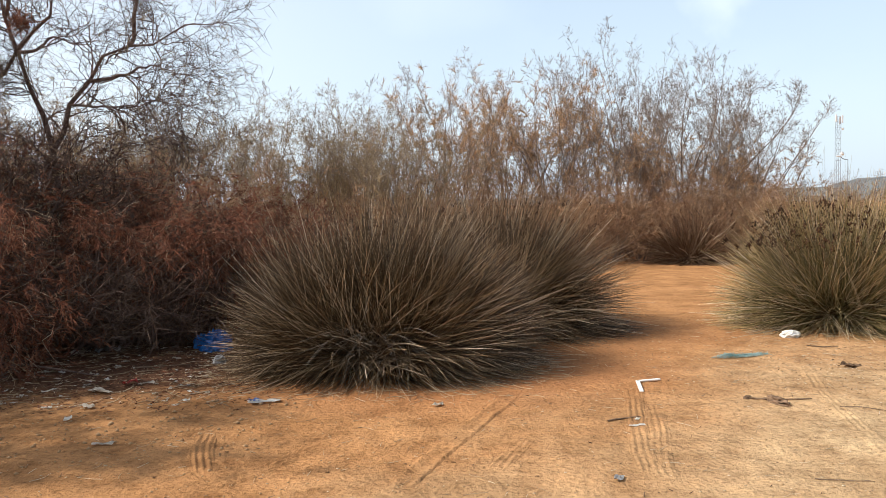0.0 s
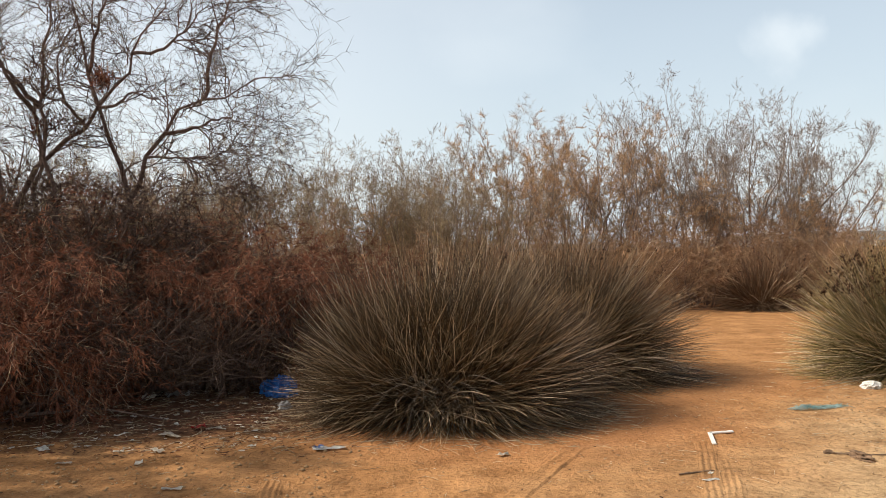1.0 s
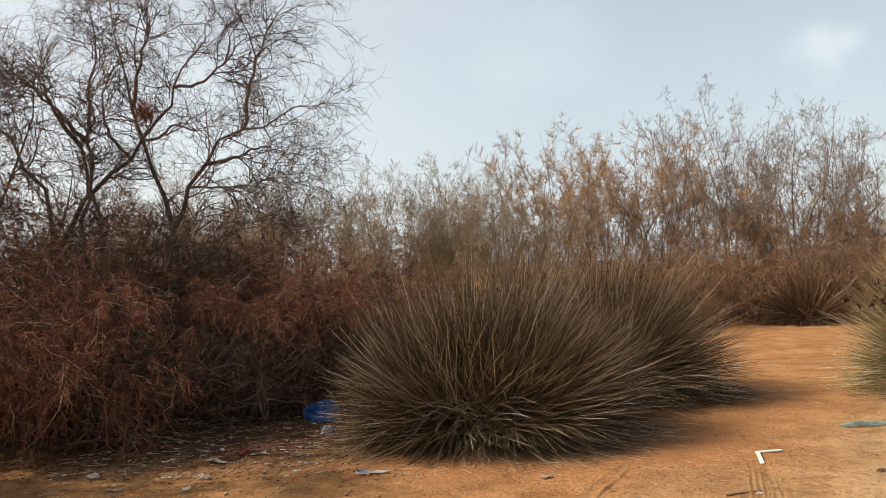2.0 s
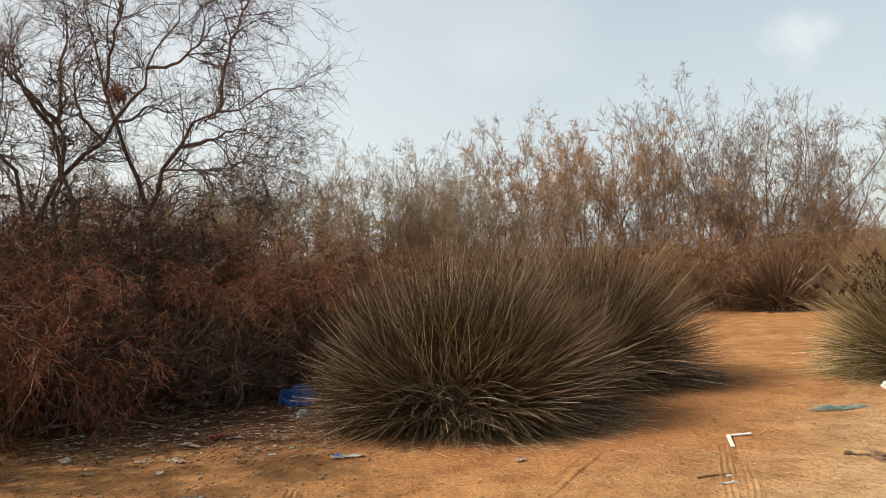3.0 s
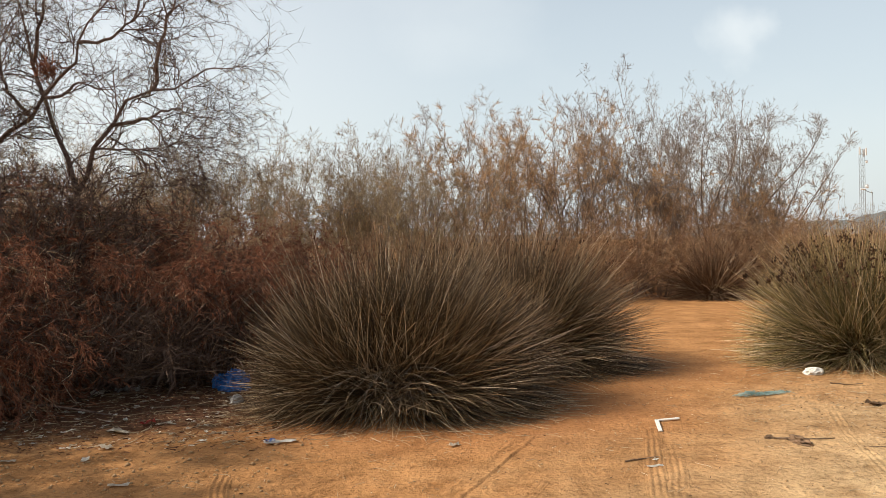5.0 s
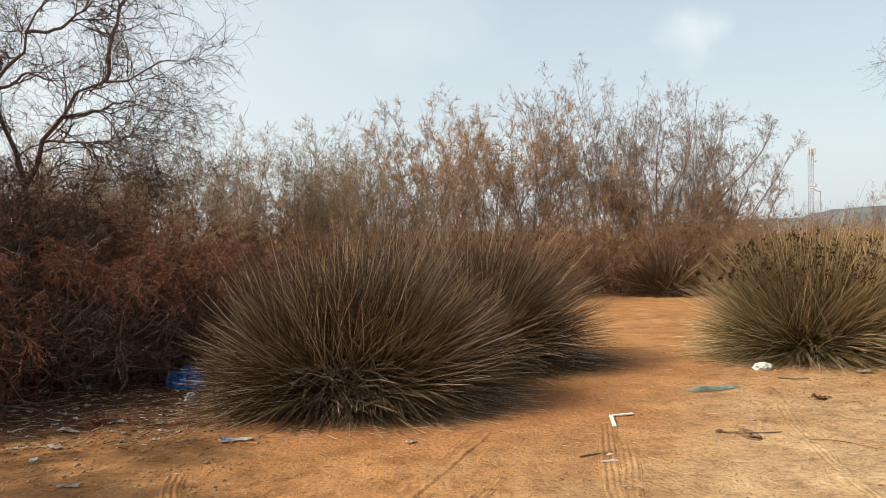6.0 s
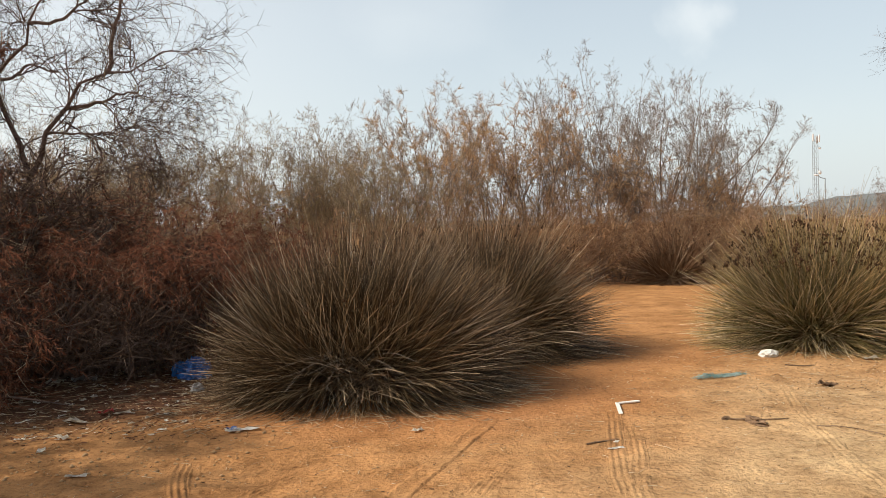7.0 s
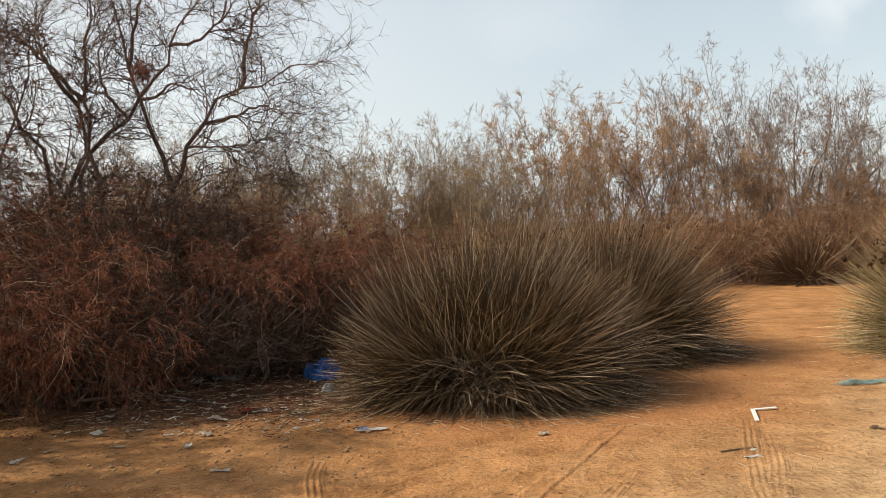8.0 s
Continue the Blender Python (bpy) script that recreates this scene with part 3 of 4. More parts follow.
def big_tamarisk():
    """The large, half-bare tamarisk with crooked limbs."""
    rng = np.random.default_rng(77)
    thing = new("tamarisk_tree")
    root = Vector((-5.35, 9.35, 0.0))
    root.z = float(height(root.x, root.y))
    # it stands behind the shrubs, larger than its limbs are written below
    thing.location, thing.scale = (root.x * 1.1, root.y * 1.1, -0.16), (1.1, 1.1, 1.1)
    tagged(thing, "large bare tamarisk with crooked dark limbs above dry shrubs", "tree")
    limbs = []

    def limb(points, r0, r1, K=16, wob=0.042, on=None):
        pts = [Vector(p) - root for p in points]
        if on is not None:
            bough = limbs[on][0]
            pts[0] = Vector(bough[np.argmin(np.linalg.norm(bough - np.array(pts[0]), axis=1))])
        run = sum((b - a).length for a, b in zip(pts, pts[1:]))
        P = resample(pts, K, rng, wob * min(1.0, run / 4.0))
        R = np.linspace(1, 0, K) ** 1.1 * (1.3 * r0 - r1) + r1
        limbs.append((P, R))
        part("limb", tubes(P[None], R[None], 8), M_BARK, thing, soft=True)

    foot = (-5.4, 9.35, -0.05)
    limb([foot, (-6.35, 9.3, 0.9), (-6.22, 9.2, 2.0), (-5.87, 9.2, 2.53), (-5.06, 9.2, 3.2), (-4.78, 9.2, 3.45), (-4.71, 9.2, 3.76), (-4.34, 9.1, 3.98), (-4.14, 9.0, 4.5), (-3.75, 8.9, 4.9)], 0.046, 0.005, 24, 0.045)
    limb([foot, (-5.45, 9.3, 1.2), (-5.5, 9.2, 2.6), (-5.66, 9.2, 3.5), (-5.46, 9.3, 4.0), (-5.45, 9.3, 4.4), (-5.7, 9.4, 5.2)], 0.04, 0.004)
    limb([foot, (-4.5, 9.3, 1.3), (-4.45, 9.2, 2.3), (-4.61, 9.2, 2.73), (-4.85, 9.2, 3.28), (-5.1, 9.2, 3.88), (-5.18, 9.3, 4.3), (-5.33, 9.3, 5.3)], 0.045, 0.005)
    limb([foot, (-4.8, 9.2, 0.8), (-4.52, 9.1, 2.0), (-4.25, 9.0, 2.75), (-4.02, 9.0, 3.2), (-3.5, 9.0, 3.5), (-2.94, 8.9, 3.62), (-2.5, 8.8, 3.66)], 0.046, 0.004)
    limb([foot, (-4.7, 9.0, 1.2), (-4.4, 8.9, 2.15), (-3.9, 8.9, 2.33), (-3.4, 8.9, 2.38), (-2.9, 8.9, 2.3)], 0.022, 0.003)
    limb([foot, (-6.2, 9.4, 0.9), (-6.1, 9.4, 2.3), (-6.5, 9.3, 3.25), (-6.9, 9.2, 3.93), (-7.5, 9.1, 4.7)], 0.045, 0.005)
    limb([foot, (-4.6, 8.8, 1.0), (-4.2, 8.7, 1.85), (-3.7, 8.7, 1.95), (-3.1, 8.7, 1.85)], 0.03, 0.004)
    limb([foot, (-6.3, 9.2, 0.8), (-7.2, 9.1, 2.0), (-7.6, 9.0, 3.0), (-7.7, 9.0, 4.4)], 0.045, 0.005)
    limb([foot, (-5.9, 9.6, 0.8), (-5.95, 9.6, 2.4), (-6.0, 9.7, 3.6), (-5.85, 9.8, 4.4), (-5.95, 9.9, 5.4)], 0.04, 0.005)
    limb([(-5.66, 9.2, 3.5), (-5.9, 9.1, 3.8), (-6.2, 9.0, 4.2), (-6.7, 8.9, 4.4)], 0.024, 0.004, on=1)
    limb([(-4.8, 9.2, 3.42), (-4.59, 9.1, 3.42), (-4.46, 9.1, 3.6), (-4.34, 9.1, 3.58), (-4.2, 9.1, 3.47), (-3.95, 9.0, 3.47)], 0.018, 0.004, wob=0.012, on=0)
    limb([(-3.55, 9.0, 3.5), (-3.42, 9.0, 3.95), (-3.23, 9.0, 4.5), (-2.9, 9.0, 5.0)], 0.02, 0.004, on=3)
    limb([(-4.28, 9.0, 2.7), (-3.99, 9.0, 2.78), (-3.6, 9.0, 2.74), (-3.2, 9.0, 2.84), (-2.8, 9.0, 2.75)], 0.012, 0.003, on=3)
    limb([(-4.1, 9.0, 3.1), (-3.7, 9.1, 3.1), (-3.3, 9.1, 3.25), (-2.85, 9.1, 3.1)], 0.018, 0.004, on=3)
    limb([(-5.1, 9.2, 3.88), (-4.9, 9.2, 4.3), (-4.75, 9.2, 4.8), (-4.8, 9.3, 5.4)], 0.02, 0.004, on=2)
    limb([(-4.34, 9.1, 3.98), (-4.05, 9.1, 4.05), (-3.7, 9.1, 4.35), (-3.4, 9.0, 4.6)], 0.018, 0.004, on=0)
    limb([(-5.06, 9.2, 3.2), (-5.3, 9.0, 3.6), (-5.25, 8.9, 4.0), (-5.0, 8.9, 4.4)], 0.018, 0.004, on=0)
    limb([(-6.0, 9.7, 3.5), (-6.35, 9.6, 4.07), (-6.77, 9.5, 4.48), (-7.4, 9.4, 4.8)], 0.026, 0.004, on=8)
    P = np.stack([resample(p, 16, rng) for p, _ in limbs])
    R = np.stack([np.interp(np.linspace(0, 1, 16), np.linspace(0, 1, len(r)), r) for _, r in limbs])
    W, WR = stems(rng, 42, (8, 56), (1.8, 3.6), 16, (0.02, 0.042), 0.18, 0.0, 0.25)
    for k in range(len(W)):
        part("limb", tubes(W[k:k + 1], WR[k:k + 1], 6), M_BARK, thing, soft=True)
    P, R = np.concatenate([P, W]), np.concatenate([R, WR])
    # the low tangle of dead side shoots round the foot
    T, TR = grow(W, WR, 5, (0.4, 0.95), (0.5, 1.1), (30, 80), -0.2, 0.3, 7, (0.007, 0.013), rng, 0.2)
    part("low_branchwork", tubes(T, TR, 3), M_BARK, thing, kind="stuff")
    S, SR = grow(T, TR, 9, (0.1, 1.0), (0.2, 0.5), (25, 75), -0.2, 0.3, 4, (0.004, 0.006), rng)
    part("low_twig_tangle", ribbons(S, SR * 1.3, rng), M_BRUSH, thing, kind="stuff")
    B, BR = grow(P, R, 24, (0.25, 1.0), (0.5, 1.4), (22, 70), 0.15, 0.24, 9, (0.006, 0.011), rng, 0.45)
    # short limbs and the shoots at the foot carry fewer branches
    run = np.linalg.norm(np.diff(P, axis=1), axis=2).sum(axis=1)
    share = np.clip(run / 2.5, 0.3, 1.0)
    share[len(limbs):] = 0.16
    kept = rng.random(len(B)) < np.repeat(share, 24)
    B, BR = B[kept], BR[kept]
    part("branchwork", tubes(B, BR, 4), M_BARK, thing, kind="stuff")
    C, CR = grow(B, BR, 10, (0.12, 1.0), (0.3, 0.8), (20, 70), -0.1, 0.26, 7, (0.0038, 0.0058), rng, 0.2)
    part("twig_crown", ribbons(C, CR * 1.3, rng), M_TWIG, thing, kind="stuff")
    D, DR = grow(C, CR, 7, (0.15, 1.0), (0.07, 0.22), (22, 75), -0.25, 0.35, 3, (0.003, 0.0042), rng)
    part("fine_crown", ribbons(D, DR * 1.3, rng), M_TWIG, thing, kind="stuff")
    for at, s in (((-5.78, 9.55, 3.3), 0.10), ((-4.75, 9.0, 3.72), 0.06)):
        n = 260
        p0 = np.array(Vector(at) - root) + rng.normal(size=(n, 3)) * s * np.array([1, 0.8, 0.8])
        p1 = p0 + rng.normal(size=(n, 3)) * 0.06
        part("dry_clump", ribbons(np.stack([p0, p1], 1), np.full((n, 2), 0.004), rng), M_DRY, thing, "rust-brown dead clump caught in a fork", "stuff")
    pick = C[rng.random(len(C)) < 0.22]
    E, ER = grow(pick, np.full(pick.shape[:2], 0.01), 9, (0.3, 1.0), (0.05, 0.12), (20, 60), -0.1, 0.2, 3, (0.002, 0.003), rng)
    part("thin_foliage", ribbons(E, ER, rng), M_OLIVE, thing, "sparse dull olive foliage", "stuff")
    return thing


def side_tamarisk(x, y, seed, label="bare tamarisk with thin hanging twigs", leafy=0, twiggy=18, tall=1.0, tilt=(12, 38)):
    """The tamarisk whose bare tips hang in beside the path; also added out of view for shade."""
    rng = np.random.default_rng(seed)
    thing = new("tamarisk_tree")
    thing.location = (x, y, float(height(x, y)))
    tagged(thing, label, "tree")
    P, R = stems(rng, 7, tilt, (4.2 * tall, 5.2 * tall), 10, (0.05, 0.08), 0.12, 0.0)
    for k in range(len(P)):
        part("stem", tubes(P[k:k + 1], R[k:k + 1], 8), M_BARK, thing, soft=True)
    B, BR = grow(P, R, twiggy, (0.3, 1.0), (0.7, 1.5), (30, 75), 0.0, 0.2, 8, (0.008, 0.016), rng, 0.2)
    part("branchwork", tubes(B, BR, 4), M_BARK, thing, kind="stuff")
    C, CR = grow(B, BR, 10, (0.15, 1.0), (0.3, 0.9), (20, 65), -0.6, 0.22, 5, (0.0035, 0.006), rng, 0.2)
    part("twig_crown", tubes(C, CR, 3), M_TWIG, thing, kind="stuff")
    D, DR = grow(C, CR, 6, (0.2, 1.0), (0.10, 0.28), (20, 65), -0.5, 0.3, 3, (0.0028, 0.004), rng)
    part("fine_crown", ribbons(D, DR * 1.2, rng), M_TWIG, thing, kind="stuff")
    if leafy:
        E, ER = grow(C, np.full(C.shape[:2], 0.01), leafy, (0.2, 1.0), (0.06, 0.15), (20, 70), -0.2, 0.2, 2, (0.005, 0.008), rng)
        part("dry_foliage", ribbons(E, ER, rng), M_BRUSH, thing, "dried brown feathery foliage", "stuff")
    return thing


def scrub(seed, tall, label, mat_leaf, n=34):
    """Low twiggy brown scrub at the foot of the trees. Built at the origin."""
    rng = np.random.default_rng(seed)
    thing = new("scrub_bush")
    tagged(thing, label, "shrub", "brown scrub under the trees")
    P, R = stems(rng, n, (5, 60), (0.8 * tall, 1.25 * tall), 6, (0.010, 0.018), 0.16, -0.25, 0.35)
    part("stemwork", tubes(P, R, 4), M_BARK, thing, kind="stuff")
    B, BR = grow(P, R, 9, (0.15, 1.0), (0.3, 0.8), (20, 65), -0.05, 0.18, 5, (0.005, 0.008), rng)
    B[:, :, 2] = np.maximum(B[:, :, 2], 0.03)
    part("branchwork", ribbons(B, BR * 1.3, rng), M_BRUSH, thing, kind="stuff")
    C, CR = grow(B, BR, 12, (0.1, 1.0), (0.1, 0.34), (20, 75), -0.1, 0.2, 2, (0.005, 0.007), rng)
    C[:, :, 2] = np.maximum(C[:, :, 2], 0.03)
    part("dry_foliage", ribbons(C, CR * 1.5, rng), mat_leaf, thing, "dried brown foliage", "stuff")
    return thing


build_ground()

# rush clumps along the path
rush_clump(-0.70, 7.75, 11, 10500, 1.60, (0.78, 0.5), (0.045, -0.03), mound=0.40, sweep=(0.10, 0.06), label="large olive and straw-coloured spiky rush clump with bleached foot", seeds=170, thick=0.9)
rush_clump(0.72, 9.85, 12, 6800, 1.74, (0.55, 0.45), (0.06, 0.0), mound=0.38, sweep=(0.10, 0.0), label="spiky grey-green rush clump with wind-swept stalks beside the sandy path", seeds=130)
rush_clump(5.05, 10.0, 13, 5200, 1.76, (0.55, 0.45), (0.0, 0.0), M_RUSH_GREEN, label="green spiky rush clump with many dark seed heads", seeds=420, thick=1.2, pale=0.17)
rush_clump(6.5, 20.4, 14, 2200, 1.5, (0.5, 0.4), green=M_BRUSH, pale=0.03, dead=0.08, label="dark rush clump at the foot of the brown scrub", seeds=60, thick=1.7, round_stalks=False)
rush_clump(-0.3, 10.8, 15, 3200, 1.75, (0.6, 0.5), label="rush clump standing behind the larger rushes", seeds=120, thick=1.2, round_stalks=False)
rush_clump(7.4, 12.4, 16, 3000, 1.6, (0.7, 0.5), (0.05, 0), M_RUSH_GREEN, label="straw-tipped rush clump behind the green rushes", seeds=300, thick=1.3, round_stalks=False)


def bent_stalks(thing, count):
    """Bleached, snapped stalks at the front of the big clump, each one a piece of its own."""
    rng = np.random.default_rng(19)
    s = np.linspace(0, 1, 6)
    for _ in range(count):
        a, L = rng.normal(-1.57, 1.2), rng.uniform(0.15, 0.5)
        d = np.array([math.cos(a), rng.uniform(-0.7, -0.2), 0.9 * math.sin(a)])
        d /= np.linalg.norm(d)
        P = np.array([rng.normal(0.05, 0.2), rng.uniform(-0.98, -0.7), rng.uniform(0.2, 0.55)]) + d * (L * s)[:, None]
        P[:, 2] -= rng.uniform(0.0, 0.7) * L * np.clip(s - rng.uniform(0.2, 0.7), 0, 1)
        P[:, 0] += rng.normal() * 0.12 * L * s ** 2
        P[:, 2] = np.maximum(P[:, 2], 0.015)
        part("bent_stalk", tubes(P[None], np.linspace(0.0021, 0.0012, 6)[None], 4), M_BLEACHED, thing)


bent_stalks(bpy.data.objects["rush_clump"], 45)


def plant(master, spots):
    for n, (x, y, rz, s) in enumerate(spots):
        ob = master if n == 0 else copy_thing(master, pose(0, 0, 0))
        ob.matrix_basis = pose(x, y, float(height(x, y)), 0, 0, rz)
        ob.scale = (s, s, s)


# dry shrubs and the big tree
plant(drooping_shrub(41, 1.75, 1.7, "dense dry reddish-brown tamarisk shrub hanging to the ground"),
      # the copy at (-5.75, 8.6) is added to keep low sun off the hollow
      [(-5.35, 7.3, 0, 1.04), (-6.9, 9.0, 200, 1.5), (-4.4, 11.4, 70, 1.0), (-2.2, 11.6, 140, 0.98), (-6.4, 11.2, 30, 1.4), (-5.75, 8.6, 120, 1.12), (-5.6, 10.4, 250, 1.28), (-7.2, 10.1, 60, 1.5)])
plant(drooping_shrub(42, 1.8, 1.65, "dry brown tamarisk shrub arching over littered ground", n_stems=30, hem=1.0),
      [(-4.35, 8.9, 0, 1.04), (-3.3, 9.9, 120, 1.02), (-3.9, 9.5, 215, 1.08), (-2.5, 10.3, 60, 0.95)])
plant(drooping_shrub(43, 1.9, 1.7, "tall dry tamarisk shrub at the edge of the thicket"), [(-6.7, 6.2, 40, 1.1)])
big_tamarisk()
side_tamarisk(11.7, 10.0, 36, twiggy=64, tall=1.25, tilt=(15, 34))
side_tamarisk(-10.4, 13.2, 32)
# three trees added at and past the left edge to cast shade
side_tamarisk(-7.7, 3.7, 35, "unseen tamarisk with brown dry foliage, added to shade the ground", 26, 26)
side_tamarisk(-8.4, 9.0, 37, "tamarisk with brown dry foliage, added to shade the shrubs", 6, 20)
side_tamarisk(-8.1, 5.8, 34, "unseen tamarisk with tangled twigs and dry foliage, added for shade", 20, 20)

# dark-coloured twigs added to blacken the shaded hollow under the shrubs
plant(scrub(63, 1.15, "dead twigs tangled under the arching shrubs, dark to deepen the shade", M_TWIG, 26),
      [(-3.9, 9.1, 0, 1.0), (-3.2, 9.5, 80, 0.95), (-4.5, 8.5, 170, 1.0), (-2.7, 9.9, 260, 0.95), (-5.0, 9.3, 40, 1.1)])

# the row of trees behind
plant(upright_tamarisk(51, 5.6, 0.85, "tall tamarisk full of rust-brown dry foliage", M_RUST),
      [(2.1, 24.0, 0, 1.11), (0.5, 22.4, 110, 1.05), (3.5, 23.4, 200, 1.08), (-11.5, 21.2, 20, 0.85)])
plant(upright_tamarisk(52, 5.6, 0.42, "tall tamarisk with fine pale bare twigs", M_RUST, M_TWIG_GREY, 16),
      [(5.0, 24.3, 0, 1.24), (6.5, 25.6, 190, 1.22), (-1.4, 22.2, 130, 0.96), (9.0, 25.2, 250, 1.14), (-6.9, 20.3, 70, 0.9), (-14.2, 22.0, 300, 0.9), (26.5, 45.0, 40, 0.78), (24.2, 47.0, 160, 0.6), (20.6, 41.0, 220, 0.55)])
plant(upright_tamarisk(53, 5.2, 0.52, "tamarisk with pale bare crown and brown lower foliage", M_RUST, M_TWIG_GREY, 16),
      [(7.6, 25.0, 0, 1.3), (-3.4, 20.4, 160, 0.95), (10.1, 26.2, 80, 1.12), (-9.1, 20.6, 210, 0.86)])
plant(upright_tamarisk(54, 4.8, 0.5, "bushy olive-brown tamarisk with thin foliage", M_OLIVE, M_TWIG_TAN),
      [(-2.3, 19.0, 0, 0.92), (-5.1, 18.6, 140, 0.94), (-8.0, 18.0, 260, 0.92), (-0.2, 20.0, 310, 0.85), (-3.8, 17.6, 40, 0.85), (-6.6, 17.0, 200, 0.85), (-9.8, 17.6, 100, 0.9), (-1.2, 18.4, 70, 0.86), (-7.3, 19.6, 330, 1.0), (-2.8, 21.6, 230, 1.02)])
plant(scrub(61, 1.9, "dry brown scrub under the tamarisks", M_SCRUB),
      [(4.3, 21.2, 0, 1.1), (7.9, 21.0, 80, 1.1), (9.6, 21.6, 160, 1.1), (1.6, 19.6, 240, 1.1), (-1.0, 17.4, 300, 1.0), (11.6, 22.4, 20, 1.0), (-3.6, 15.8, 200, 1.0), (6.0, 23.0, 130, 1.2), (3.2, 22.4, 30, 1.25), (8.7, 22.6, 190, 1.2)])
plant(scrub(62, 1.7, "tangled reddish-brown scrub at the edge of the sand", M_SCRUB_RED),
      [(5.3, 21.4, 0, 1.1), (2.9, 20.4, 120, 1.1), (7.0, 22.0, 50, 1.2), (-6.6, 14.8, 180, 1.15), (-5.2, 12.7, 60, 1.35), (-6.9, 12.2, 150, 1.4), (-8.6, 12.6, 20, 1.45), (-3.6, 13.4, 250, 1.25), (0.2, 16.0, 270, 1.1), (8.9, 19.6, 310, 0.95), (-9.4, 14.6, 90, 1.15), (10.4, 18.6, 210, 0.9), (8.4, 23.4, 10, 1.3), (11.6, 17.0, 140, 0.85), (13.4, 19.6, 30, 0.95), (9.4, 15.2, 75, 0.8), (15.5, 22.5, 250, 1.0)])


def far_woods():
    """The thickets beyond the row of trees, as one mass of twigs."""
    rng = np.random.default_rng(66)
    n = 520
    y = 28 + 45 * rng.random(n)
    x = y * rng.uniform(-0.85, 0.75, n)
    x[:120], y[:120] = y[:120] * rng.uniform(0.42, 0.9, 120), 24 + 60 * rng.random(120)
    tall = np.where(x / y > 0.42, rng.uniform(1.2, 1.9, n), rng.uniform(0.9, 1.7, n))
    P, R = stems(rng, n, (2, 30), (0.7, 1.0), 5, (0.02, 0.035), 0.1, 0.2, 0.2)
    P = P * tall[:, None, None] + np.stack([x, y, 0 * x], 1)[:, None]
    B, BR = grow(P, R, 9, (0.05, 1.0), (0.4, 1.0), (15, 50), 0.4, 0.15, 4, (0.010, 0.016), rng)
    C, CR = grow(B, BR, 8, (0.1, 1.0), (0.18, 0.4), (15, 60), 0.2, 0.15, 2, (0.014, 0.024), rng)
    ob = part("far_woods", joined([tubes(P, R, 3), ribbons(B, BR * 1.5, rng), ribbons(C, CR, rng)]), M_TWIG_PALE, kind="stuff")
    tagged(ob, "far thickets of dry brown tamarisk", "woods")


far_woods()

# ---- distance ----
# distance haze is mixed into the hill's own colour
M_HILL = rough_solid("hazy hill", (0.12, 0.135, 0.14), (0.19, 0.20, 0.195), 0.03, 1.0, 0.0, 0.0)
M_STEEL = rough_solid("galvanised steel", (0.17, 0.18, 0.19), (0.27, 0.28, 0.29), 3.0, 0.55, 0.4, 0.0)
M_PALE = rough_solid("weathered white paint", (0.66, 0.66, 0.64), (0.8, 0.79, 0.77), 6.0, 0.7, 0.3, 0.0)
M_HOUSE = rough_solid("ochre plaster", (0.42, 0.39, 0.34), (0.55, 0.51, 0.45), 2.0, 0.9, 0.1, 0.0)
M_ROOF = rough_solid("clay roof", (0.30, 0.16, 0.10), (0.42, 0.25, 0.17), 2.0)
M_DARK = rough_solid("dark opening", (0.03, 0.03, 0.035), (0.05, 0.05, 0.055), 2.0, 0.4, 0.4, 0.0)


def hill(x, y, wide, deep, tall, label):
    n = 60
    u, v = np.meshgrid(np.linspace(-1, 1, n), np.linspace(-1, 1, n))
    r = np.clip(1 - (np.abs(u) ** 2.6 + v ** 2), 0, 1) ** 0.7
    z = tall * r * (0.9 + 0.14 * lump(u * 5, v * 5, 1.2, 21) + 0.05 * lump(u * 5, v * 5, 6, 22)) - 0.4
    V = np.stack([x + u * wide, y + v * deep, z], -1).reshape(-1, 3)
    i = np.arange(n * n).reshape(n, n)
    F = np.stack([i[:-1, :-1], i[:-1, 1:], i[1:, 1:], i[1:, :-1]], -1).reshape(-1, 4)
    ob = part("hill", (V, F), M_HILL, soft=True)
    tagged(ob, label, "hill", kind="structure")


hill(628, 1000, 165, 120, 35, "low bare hill grey with haze")
hill(620, 1150, 420, 100, 22, "long low ridge beside the hill")
hill(-150, 1500, 900, 200, 14, "long low ridge on the horizon")


def rods(pairs, r, sides=5):
    P = np.array([[a, b] for a, b in pairs], float)
    return tubes(P, np.full((len(P), 2), r), sides)


def box(bm, size, at, bevel=0.0, turn=None):
    g = bmesh.ops.create_cube(bm, size=1.0)
    m = Matrix.Translation(at) @ (turn or Matrix.Identity(4)) @ Matrix.Diagonal((*size, 1))
    bmesh.ops.transform(bm, matrix=m, verts=g["verts"])
    if bevel:
        edges = list({e for v in g["verts"] for e in v.link_edges})
        bmesh.ops.bevel(bm, geom=edges, offset=bevel, segments=1, affect="EDGES")


